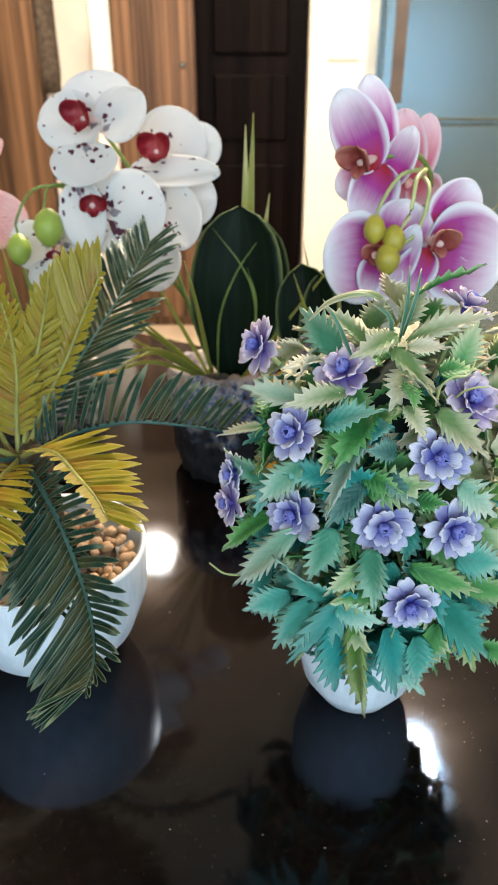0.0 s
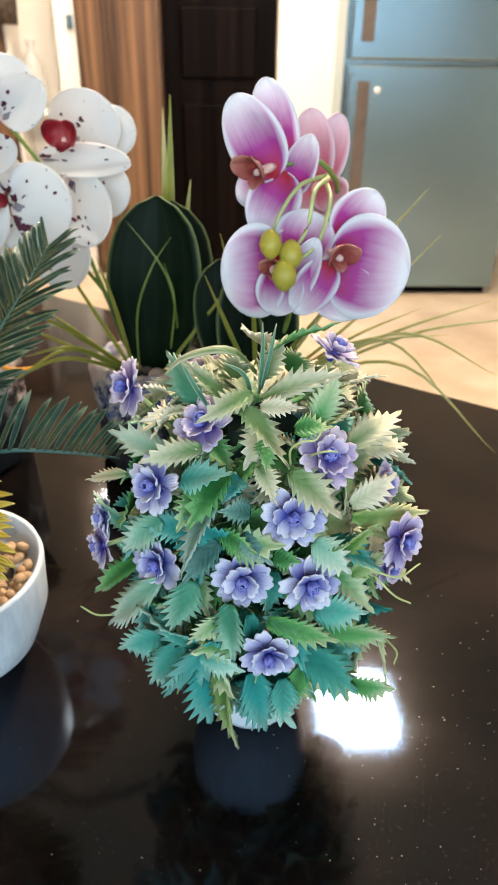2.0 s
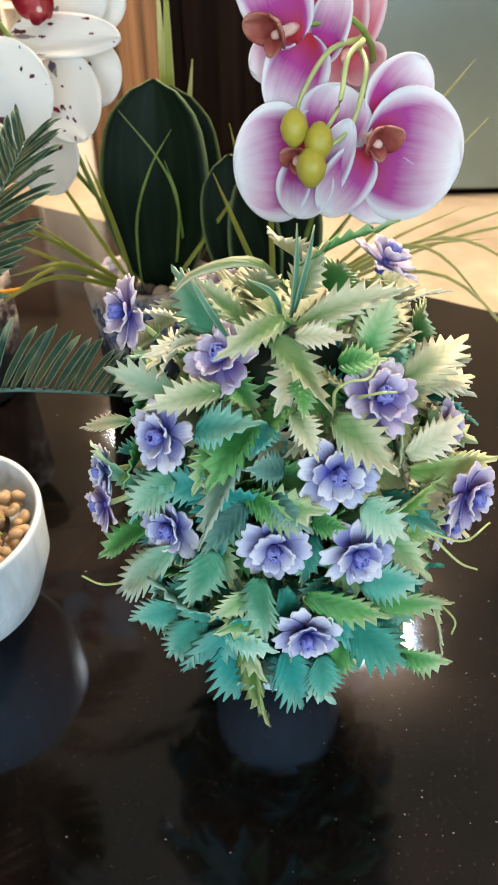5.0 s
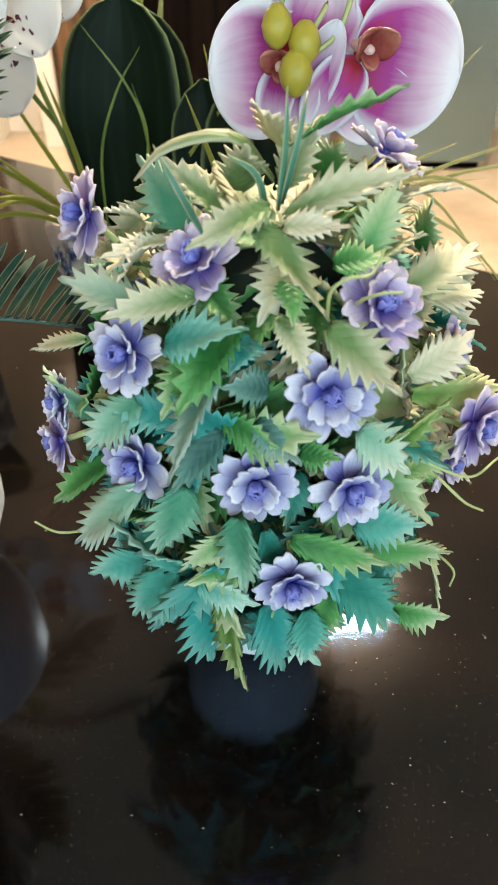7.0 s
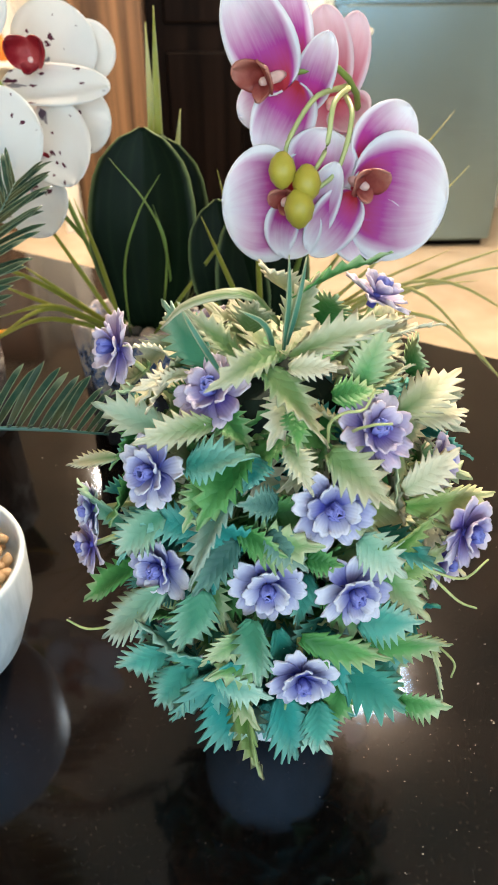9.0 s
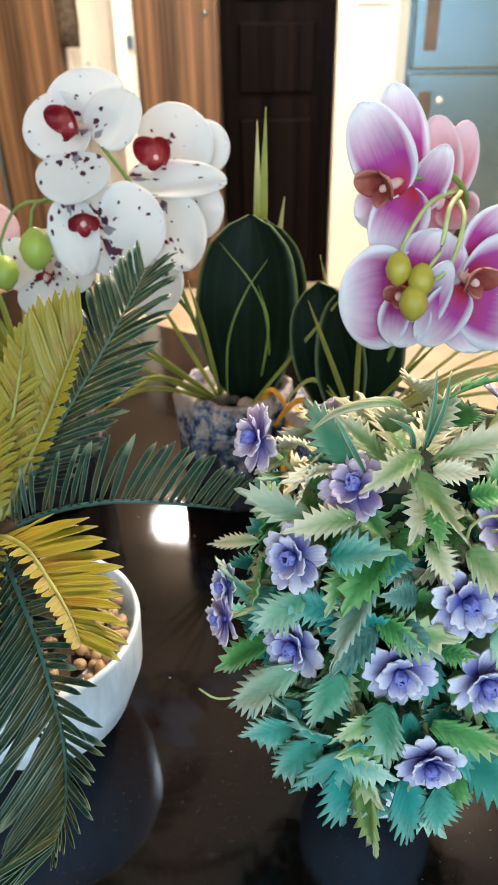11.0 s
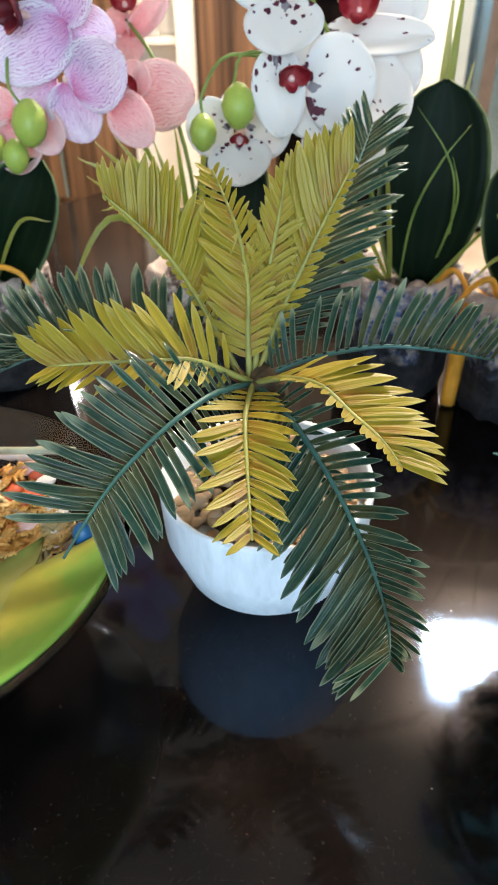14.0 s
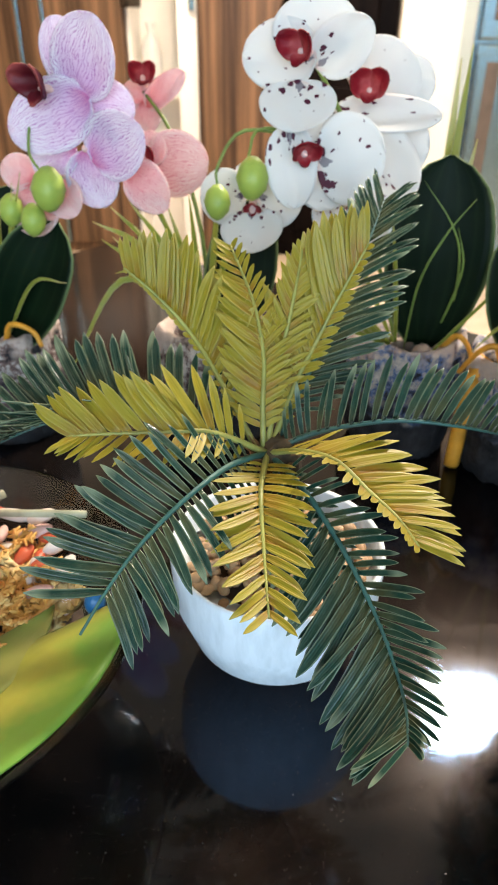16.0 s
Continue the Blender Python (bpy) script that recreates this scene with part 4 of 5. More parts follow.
for k in range(170):
    r, a = 0.054 * math.sqrt(rng.uniform(0.06, 1)), rng.uniform(0, 6.2832)
    p = part("pebble", STONES[k % 5], None, palm)
    p.matrix_basis = pose(r * math.cos(a), r * math.sin(a), 0.0735 + rng.uniform(0, 0.005), rng.uniform(-30, 30), rng.uniform(-30, 30), rng.uniform(0, 360)) @ Matrix.Scale(rng.uniform(0.003, 0.0046), 4)
part("trunk", lathe("trunk", [(0.010, 0.068), (0.014, 0.085), (0.013, 0.12), (0.010, 0.148), (0.005, 0.155), (0, 0.156)], TRUNK, 20, 0.35), None, palm, "short scaly brown trunk")


SHEATH = plain_material("brown_sheath", (0.16, 0.085, 0.030), 0.7, 0.5, 120)
rng = random.Random(21)
for k in range(26):
    a, r = 2.4 * k, 0.0035 + 0.0075 * rng.random()
    foot = Vector((r * math.cos(a) - 0.007, r * math.sin(a) - 0.002, 0.143 + rng.uniform(-0.004, 0.004)))
    lean_ = Vector((math.cos(a), math.sin(a), rng.uniform(0.6, 1.6))).normalized() * rng.uniform(0.006, 0.012)
    ribbon("sheath", [foot, foot + lean_ * 0.6, foot + lean_ + Vector((math.cos(a), math.sin(a), 0)) * 0.002], 0.0034, SHEATH, palm, (-math.cos(a), -math.sin(a), 0.6), 6, 0.5)


def leaflet_mesh(name, bend, mat, half, point=0.8):
    """A stiff narrow leaflet one unit long, grooved down its middle, with a small hooked tip."""
    grid = []
    for i in range(10):
        v = 1 - (1 - i / 9) ** 1.25
        w = half * (0.55 + 0.45 * min(1, v * 4)) * (1 - 0.1 * v) * (1 if v < point else max(0.06, 1 - ((v - point) / (1 - point)) ** 2.2))
        row = []
        for u in (-1, -0.5, 0, 0.5, 1):
            row.append((u * w + 0.05 * v ** 3, v, -bend * v * v + 0.35 * w * (u * u)))
        grid.append(row)
    return sheet(name, grid, 0.010, mat)


LEAFLETS = {"dark": [leaflet_mesh("leaflet", b_, FROND_DARK, 0.056, 0.78) for b_ in (0.03, 0.1, -0.04)], "yellow": [leaflet_mesh("leaflet", b_, FROND_YELLOW, 0.086, 0.64) for b_ in (0.02, 0.08, -0.05)]}
RIB = {"dark": plain_material("teal_rib", (0.03, 0.10, 0.085), 0.4, 0.25, 60), "yellow": plain_material("olive_rib", (0.27, 0.27, 0.07), 0.4, 0.3, 60)}


def frond(points, face, kind, pairs, longest, left=1.0, right=1.0, vee=20, rake=66, taper=0.42, stop=1.0):
    """A rib with a row of leaflets on either side; they stand steeper and shorter towards the tip."""
    pts = [at(*p) - PALM for p in points]
    rib = tube("frond", pts, 0.0019, RIB[kind], palm, 0.0006, 6, 18, "dark green palm frond" if kind == "dark" else "yellow-green palm frond")
    path = spline(pts, 4 * pairs + 1)
    rng_ = random.Random(len(scene.objects))
    for k in range(pairs):
        s = 0.10 + (stop - 0.10) * (k + 0.5) / pairs
        i = min(int(s * 4 * pairs), 4 * pairs - 1)
        p = path[i]
        way = (path[min(i + 1, 4 * pairs)] - path[i - 1]).normalized()
        x = way.cross(Vector(face)).normalized()
        up = x.cross(way)
        span = longest * K * (0.35 + 0.65 * min(1, s * 3.2)) * (1 - taper * max(0, (s - 0.55) / 0.45) ** 1.5)
        ang = radians(rake * (1.15 - 0.55 * s))
        for sgn, amount in ((-1, left), (1, right)):
            if amount <= 0:
                continue
            ln = span * amount * rng_.uniform(0.9, 1.06)
            d = way * math.cos(ang) + sgn * x * math.sin(ang) + up * math.tan(radians(vee + rng_.uniform(-6, 6))) * 0.6
            lf = part("leaflet", LEAFLETS[kind][(k + (sgn > 0)) % 3], None, rib)
            lf.matrix_basis = frame_at(p, d + Vector([rng_.uniform(-0.09, 0.09) for _ in range(3)]), up - sgn * x * 0.35) @ Matrix.Diagonal((ln if ln > 0.02 else 0.02, ln, ln, 1))
    return rib


HUB = (-0.172, 0.455, 0.185)
frond([HUB, (-0.173, 0.405, 0.190), (-0.169, 0.368, 0.178), (-0.163, 0.325, 0.164)], (0, -0.5, 1), "yellow", 18, 0.036)
frond([HUB, (-0.150, 0.420, 0.186), (-0.126, 0.384, 0.172), (-0.108, 0.352, 0.156), (-0.096, 0.326, 0.141), (-0.090, 0.300, 0.132), (-0.091, 0.279, 0.130)], (-0.75, -0.45, 1), "dark", 34, 0.062, left=0.60, rake=63, taper=0.55)
frond([HUB, (-0.150, 0.428, 0.205), (-0.129, 0.406, 0.213), (-0.111, 0.386, 0.207), (-0.096, 0.366, 0.204), (-0.086, 0.350, 0.198)], (0.3, -0.2, 1), "yellow", 22, 0.044, right=0.3)
frond([HUB, (-0.14, 0.460, 0.200), (-0.092, 0.456, 0.214), (-0.050, 0.460, 0.210), (-0.014, 0.468, 0.200)], (0.1, 0.0, 1), "dark", 25, 0.047, right=0.2, vee=58)
frond([(-0.168, 0.465, 0.185), (-0.150, 0.497, 0.216), (-0.136, 0.525, 0.240), (-0.118, 0.568, 0.266), (-0.102, 0.612, 0.292), (-0.091, 0.645, 0.312)], (-0.2, -1, 0.15), "dark", 34, 0.056, rake=50)
frond([(-0.170, 0.46, 0.185), (-0.156, 0.488, 0.220), (-0.142, 0.506, 0.247), (-0.128, 0.514, 0.277), (-0.112, 0.520, 0.310)], (-0.3, -1, 0.2), "yellow", 23, 0.060, left=1.15, right=0.25, vee=6, rake=50, taper=0.62)
frond([(-0.175, 0.46, 0.185), (-0.177, 0.476, 0.214), (-0.178, 0.492, 0.240), (-0.187, 0.515, 0.270), (-0.206, 0.545, 0.300)], (0, -1, 0.45), "yellow", 24, 0.040, right=0.6, vee=8, rake=58, taper=0.62)
frond([(-0.180, 0.46, 0.185), (-0.208, 0.487, 0.224), (-0.232, 0.508, 0.250), (-0.253, 0.512, 0.272), (-0.274, 0.510, 0.292)], (0.25, -1, 0.3), "yellow", 23, 0.056, left=0.12, right=1.0, vee=10, rake=56, taper=0.62)
frond([HUB, (-0.205, 0.435, 0.211), (-0.23, 0.420, 0.219), (-0.272, 0.417, 0.217), (-0.293, 0.414, 0.216)], (-0.1, -0.75, 1), "yellow", 19, 0.042, left=0.72, right=1.12, vee=14, rake=60)
frond([HUB, (-0.194, 0.419, 0.197), (-0.215, 0.3825, 0.1975), (-0.235, 0.355, 0.187), (-0.248, 0.331, 0.177), (-0.259, 0.304, 0.165)], (0.55, -0.4, 0.85), "dark", 23, 0.049, left=0.92, vee=8, rake=84, taper=0.12, stop=0.86)
frond([HUB, (-0.235, 0.478, 0.195), (-0.29, 0.482, 0.196), (-0.335, 0.475, 0.187), (-0.385, 0.462, 0.166)], (-0.1, -0.1, 1), "dark", 33, 0.066, vee=48)
frond([HUB, (-0.150, 0.41, 0.165), (-0.135, 0.375, 0.150), (-0.128, 0.35, 0.128)], (0.1, -0.6, 1), "dark", 14, 0.034)
frond([(-0.172, 0.462, 0.185), (-0.168, 0.49, 0.228), (-0.160, 0.512, 0.27), (-0.155, 0.53, 0.302)], (0.1, -1, 0.2), "yellow", 19, 0.026, vee=8, rake=50, taper=0.62)


# ---- orchids ----
def orchid_petal_mesh(name, length, width, blunt, cup, wave, mat):
    """A round-ended petal: narrow claw, broad blade, shallow cup and a soft wave."""
    grid = []
    for i in range(19):
        v = 0.5 - 0.5 * math.cos(math.pi * i / 18)
        w = width / 2 * max(0.03, (1 - (2 * v ** blunt - 1) ** 2) ** 0.5)
        row = []
        for j in range(15):
            u = j / 7 - 1
            z = cup * length * (v * v * 0.6 + 0.5 * u * u * (2 * w / width)) + wave * length * math.sin(5 * u + 7 * v)
            row.append((u * w, v * length, z))
        grid.append(row)
    return sheet(name, grid, 0.0009, mat)


def lip_mesh(mat):
    """A fleshy lip: two round side lobes that stand up like a heart, a smaller front lobe and a pale callus between them."""
    bm = bmesh.new()
    for turn, tilt, length, width in ((54, 32, 0.0130, 0.0135), (-54, 32, 0.0130, 0.0135), (180, 30, 0.0080, 0.0085)):
        lobe = orchid_petal_mesh("lobe", length, width, 0.72, 0.28, 0.030, mat)
        lobe.transform(pose(0, 0, 0.004, 0, 0, turn) @ pose(0, 0.0005, 0, tilt, 0, 0))
        bm.from_mesh(lobe)
        bpy.data.meshes.remove(lobe)
    me = bpy.data.meshes.new("lip")
    bm.to_mesh(me)
    bm.free()
    me.materials.append(mat)
    return smooth(me)


def petal_set(mat, lip_mat, long=0.043, broad=0.052, cup=0.2):
    return {"petal": orchid_petal_mesh("petal", long, broad, 0.85, cup, 0.020, mat), "lip": lip_mesh(lip_mat)}


SETS = {"white": petal_set(PETAL_WHITE, LIP_RED), "plain": petal_set(PETAL_PLAIN, LIP_CREAM), "lilac": petal_set(PETAL_LILAC, LIP_DARK), "pink": petal_set(PETAL_PINK, LIP_RED), "purple": petal_set(PETAL_PURPLE, LIP_ROSE), "rose": petal_set(PETAL_ROSE, LIP_RED)}


def orchid_bloom(parent, kind, petals, lip_at, lip_face, lip_size, label, face=(0, -1, 0.15)):
    """A flower set petal by petal: root and tip in the world, breadth and, where it turns away, its own face."""
    centre, towards = Vector(lip_at), Vector(lip_face).normalized()
    f = part("flower", lathe("flower", [(0, -0.010), (0.002, -0.010), (0.003, -0.004), (0.0028, 0.005), (0.0018, 0.0095), (0, 0.0102)], COLUMN, 12), None, parent, label)
    f.location = centre - Vector(parent.location) - towards * 0.004
    f.rotation_euler = towards.to_track_quat("Z", "Y").to_euler()
    turn_back = (Matrix.Translation(centre - towards * 0.004) @ f.rotation_euler.to_matrix().to_4x4()).inverted()
    s = SETS[kind]
    rng_ = random.Random(int(1e4 * abs(centre.x) + 1e3 * centre.z))
    for k, (root, tip, broad, *own) in enumerate(petals):
        way = Vector(tip) - Vector(root)
        side = Vector(own[0] if own else face) + 0.16 * Vector((rng_.uniform(-1, 1), 0, rng_.uniform(-1, 1)))
        p = part("petal", s["petal"], None, f)
        p.matrix_basis = turn_back @ frame_at(Vector(root), way, side) @ Matrix.Diagonal((broad / 0.052, way.length / 0.043, 0.8, 1))
    if lip_size:
        p = part("lip", s["lip"], None, f)
        p.matrix_basis = Matrix.Diagonal((lip_size, lip_size, 1.1 * lip_size, 1))
    return f


def bud(parent, where, r, mat, axis=(0, 0, -1)):
    ob = part("bud", lathe("bud", [(0, -1.3), (0.35, -1.2), (0.8, -0.72), (1.0, 0.0), (0.84, 0.66), (0.42, 1.15), (0, 1.34)], mat, 18, 0.13), None, parent)
    return put_in(ob, frame_at(at(*where), (axis[1], axis[2], axis[0] + 0.3), axis) @ Matrix.Scale(r * K, 4))


def oval_leaf(parent, base, tip, width, face, fold=0.25):
    """A broad leathery orchid leaf with a paler rim."""
    b, t = at(*base), at(*tip)
    p0 = Vector(parent.location)
    path = spline([b, b.lerp(t, 0.5) + Vector(face).normalized() * 0.008, t], 41)
    grid = []
    for k in range(15):
        s = 0.5 - 0.5 * math.cos(math.pi * (0.12 + 0.88 * k / 14))
        i = min(40, int(s * 40))
        p = path[i]
        way = (path[min(i + 1, 40)] - path[max(i - 1, 0)]).normalized()
        a = way.cross(Vector(face)).normalized()
        up = a.cross(way)
        w = width * K / 2 * max(0.05, (1 - (2 * s ** 1.15 - 1) ** 2) ** 0.5)
        grid.append([p - p0 + a * w * u + up * fold * w * (u * u - 0.12 * (abs(u) < 0.1)) for u in (-1, -0.8, -0.5, -0.06, 0, 0.06, 0.5, 0.8, 1)])
    return part("leaf", sheet("leaf", grid, 0.0016, DARK_LEAF), None, parent, "broad dark green leathery leaf")


def stone_pot(parent, r=0.051, h=0.112, mat=CRUST):
    part("pot", lathe("pot", [(0, 0), (r * 0.86, 0), (r * 0.95, h * 0.15), (r * 0.98, h * 0.6), (r, h * 0.93), (r * 0.96, h), (r * 0.84, h * 0.99), (r * 0.8, h * 0.86), (0, h * 0.84)], mat, 72, 0.13), None, parent, "rough cast pot, pale lip and blue-black sides")
    rng_ = random.Random(3)
    for k in range(26):
        a, q = rng_.uniform(0, 6.28), r * 0.74 * math.sqrt(rng_.random())
        ob = part("stone", STONES_POT[k % 3], None, parent)
        ob.matrix_basis = pose(q * math.cos(a), q * math.sin(a), h * 0.87 + rng_.uniform(0, 0.004), rng_.uniform(-30, 30), rng_.uniform(-30, 30), rng_.uniform(0, 360)) @ Matrix.Scale(rng_.uniform(0.005, 0.0085), 4)


STONES_POT = []
for k, mat_ in enumerate((GREY_STONE, PALE_STONE, GREY_STONE)):
    me_ = STONES[k].copy()
    me_.name = "stone"
    me_.materials.clear()
    me_.materials.append(mat_)
    STONES_POT.append(me_)


def local(parent, pts):
    return [at(*p) - Vector(parent.location) for p in pts]


def blades(parent, root, tips, width=0.0035, mat=BLADE):
    for tip, sag in tips:
        r, t = at(*root), at(*tip)
        mid = r.lerp(t, 0.55) + Vector((0, 0, sag * K))
        ribbon("grass_blade", [p - Vector(parent.location) for p in (r, mid, t)], width, mat, parent)


# white orchid with dark freckles
white = group_at("white_orchid", at(-0.032, 0.80, 0), "artificial white orchid with dark freckles in a rough blue-black pot", "orchid", "row of potted orchids")
stone_pot(white)
oval_leaf(white, (-0.016, 0.79, 0.12), (-0.010, 0.815, 0.322), 0.108, (-0.1, -1, 0.3))
oval_leaf(white, (-0.008, 0.825, 0.12), (0.002, 0.86, 0.308), 0.098, (0.35, -1, 0.3))
tube("flower_stem", local(white, [(-0.04, 0.80, 0.11), (-0.075, 0.80, 0.22), (-0.11, 0.79, 0.33), (-0.15, 0.77, 0.40), (-0.165, 0.765, 0.41)]), 0.0022, STEM, white, 0.0014)
tube("flower_stem", local(white, [(-0.075, 0.80, 0.22), (-0.13, 0.775, 0.31), (-0.165, 0.755, 0.345), (-0.20, 0.73, 0.352), (-0.208, 0.722, 0.33)]), 0.0018, STEM, white, 0.001)
tube("bud_stem", local(white, [(-0.165, 0.755, 0.345), (-0.215, 0.735, 0.35), (-0.236, 0.722, 0.322), (-0.236, 0.718, 0.305)]), 0.0014, STEM, white, 0.001)
FRECKLED = "white petals with dark freckles and a crimson lip"
orchid_bloom(white, "white", (
    ((-0.121, 0.616, 0.329), (-0.127, 0.627, 0.364), 0.060),
    ((-0.121, 0.610, 0.326), (-0.173, 0.626, 0.327), 0.049),
    ((-0.121, 0.613, 0.320), (-0.084, 0.606, 0.349), 0.038),
    ((-0.131, 0.604, 0.312), (-0.134, 0.577, 0.279), 0.055)), (-0.130, 0.604, 0.330), (-0.55, -1, 0.1), 1.45, FRECKLED)
orchid_bloom(white, "white", (
    ((-0.079, 0.662, 0.294), (-0.054, 0.680, 0.333), 0.064),
    ((-0.104, 0.642, 0.288), (-0.025, 0.626, 0.285), 0.034, (0, -0.8, 0.7)),
    ((-0.060, 0.672, 0.306), (-0.026, 0.679, 0.306), 0.042)), (-0.079, 0.640, 0.303), (-0.15, -1, 0.3), 1.5, FRECKLED)
orchid_bloom(white, "white", (
    ((-0.117, 0.588, 0.260), (-0.068, 0.588, 0.266), 0.063),
    ((-0.138, 0.586, 0.285), (-0.132, 0.581, 0.229), 0.038),
    ((-0.126, 0.594, 0.272), (-0.119, 0.602, 0.297), 0.043),
    ((-0.113, 0.593, 0.258), (-0.103, 0.584, 0.228), 0.044)), (-0.127, 0.579, 0.268), (0.3, -1, -0.2), 1.15, FRECKLED)
orchid_bloom(white, "white", (
    ((-0.077, 0.628, 0.276), (-0.051, 0.585, 0.230), 0.050),
    ((-0.060, 0.637, 0.266), (-0.030, 0.642, 0.261), 0.044)), (-0.080, 0.602, 0.244), (0.6, -1, 0.0), 0.85, FRECKLED)
orchid_bloom(white, "white", (
    ((-0.088, 0.602, 0.232), (-0.069, 0.577, 0.199), 0.047),
    ((-0.096, 0.606, 0.230), (-0.104, 0.590, 0.203), 0.040)), (-0.088, 0.600, 0.226), (0.1, -0.9, -0.5), 0.6, FRECKLED)
orchid_bloom(white, "white", (
    ((-0.170, 0.601, 0.232), (-0.205, 0.603, 0.232), 0.043),
    ((-0.161, 0.599, 0.232), (-0.126, 0.601, 0.235), 0.047),
    ((-0.166, 0.604, 0.231), (-0.162, 0.611, 0.256), 0.036),
    ((-0.165, 0.595, 0.224), (-0.162, 0.579, 0.194), 0.049)), (-0.164, 0.591, 0.226), (0.0, -1, -0.4), 0.75, FRECKLED)
bud(white, (-0.204, 0.718, 0.313), 0.0150, BUD_GREEN)
bud(white, (-0.236, 0.715, 0.292), 0.0125, BUD_GREEN)
blades(white, (-0.045, 0.79, 0.12), [((-0.17, 0.72, 0.235), 0.01), ((-0.15, 0.69, 0.165), 0.03), ((-0.17, 0.70, 0.15), 0.025), ((-0.12, 0.78, 0.27), 0.0), ((-0.13, 0.74, 0.22), 0.0), ((-0.155, 0.73, 0.205), 0.0), ((-0.14, 0.68, 0.19), 0.02), ((-0.07, 0.745, 0.275), 0.01)], 0.0040)
for path_ in ([(-0.038, 0.781, 0.12), (-0.034, 0.765, 0.203), (-0.015, 0.757, 0.257), (0.008, 0.755, 0.292)], [(0.010, 0.80, 0.12), (0.007, 0.775, 0.218), (-0.007, 0.769, 0.262), (-0.040, 0.775, 0.304)], [(-0.006, 0.80, 0.12), (0.005, 0.775, 0.186), (0.008, 0.765, 0.227), (-0.002, 0.769, 0.262)]):
    ribbon("grass_blade", local(white, path_), 0.0020, STEM, white)
blades(white, (-0.02, 0.76, 0.12), [((0.10, 0.74, 0.285), 0.0)], 0.003)
blades(white, (-0.005, 0.85, 0.12), [((0.005, 0.868, 0.418), 0.0), ((-0.004, 0.872, 0.405), 0.0), ((0.025, 0.87, 0.33), 0.0)], 0.0095)
tube("root", local(white, [(0.0, 0.765, 0.135), (0.012, 0.75, 0.155), (0.026, 0.745, 0.14), (0.03, 0.735, 0.118)]), 0.0028, ROOT, white, 0.0018)

# lilac and pink orchid behind the palm
lilac = group_at("lilac_orchid", at(-0.252, 0.80, 0), "artificial lilac and pink veined orchid in a rough blue-black pot", "orchid", "row of potted orchids")
stone_pot(lilac, mat=CRUST_DARK)
tube("flower_stem", local(lilac, [(-0.26, 0.80, 0.11), (-0.29, 0.80, 0.22), (-0.33, 0.79, 0.30), (-0.38, 0.785, 0.37), (-0.395, 0.782, 0.385)]), 0.0022, STEM, lilac, 0.0014)
tube("flower_stem", local(lilac, [(-0.255, 0.81, 0.11), (-0.27, 0.83, 0.24), (-0.30, 0.85, 0.33), (-0.335, 0.88, 0.37)]), 0.0022, STEM, lilac, 0.0014)
tube("bud_stem", local(lilac, [(-0.36, 0.785, 0.34), (-0.41, 0.76, 0.36), (-0.418, 0.74, 0.33), (-0.405, 0.732, 0.31)]), 0.0014, STEM, lilac, 0.001)
VEINED, ROSY = "lilac petals with violet veins", "pink petals with red veins"
orchid_bloom(lilac, "lilac", (
    ((-0.300, 0.612, 0.307), (-0.310, 0.614, 0.350), 0.034),
    ((-0.296, 0.604, 0.300), (-0.273, 0.590, 0.352), 0.051),
    ((-0.286, 0.601, 0.299), (-0.348, 0.601, 0.272), 0.051),
    ((-0.295, 0.606, 0.297), (-0.255, 0.612, 0.289), 0.038)), (-0.317, 0.598, 0.305), (-0.6, -1, 0.1), 1.75, VEINED)
orchid_bloom(lilac, "lilac", (
    ((-0.289, 0.602, 0.256), (-0.244, 0.588, 0.282), 0.050),
    ((-0.296, 0.608, 0.262), (-0.289, 0.617, 0.219), 0.042),
    ((-0.304, 0.612, 0.263), (-0.340, 0.616, 0.248), 0.034)), (-0.294, 0.604, 0.264), (0.1, -1, 0.0), 0.0, VEINED)
orchid_bloom(lilac, "pink", (
    ((-0.256, 0.640, 0.248), (-0.211, 0.672, 0.243), 0.053),
    ((-0.266, 0.622, 0.248), (-0.230, 0.602, 0.221), 0.036),
    ((-0.255, 0.642, 0.246), (-0.250, 0.652, 0.270), 0.030)), (-0.253, 0.628, 0.254), (-0.2, -1, 0.1), 1.25, ROSY)
orchid_bloom(lilac, "pink", (
    ((-0.266, 0.702, 0.285), (-0.228, 0.694, 0.311), 0.023),
    ((-0.268, 0.704, 0.288), (-0.262, 0.692, 0.262), 0.028),
    ((-0.269, 0.704, 0.286), (-0.282, 0.702, 0.303), 0.022)), (-0.266, 0.697, 0.305), (0.1, -1, 0.6), 1.2, ROSY)
orchid_bloom(lilac, "pink", (
    ((-0.342, 0.614, 0.236), (-0.342, 0.604, 0.196), 0.042),
    ((-0.344, 0.615, 0.236), (-0.365, 0.618, 0.252), 0.029),
    ((-0.325, 0.608, 0.240), (-0.307, 0.604, 0.213), 0.032)), (-0.342, 0.612, 0.234), (-0.3, -1, -0.5), 0.0, ROSY)
bud(lilac, (-0.402, 0.734, 0.296), 0.0165, BUD_GREEN)
bud(lilac, (-0.421, 0.733, 0.267), 0.0125, BUD_GREEN)
bud(lilac, (-0.449, 0.75, 0.272), 0.0125, BUD_GREEN)
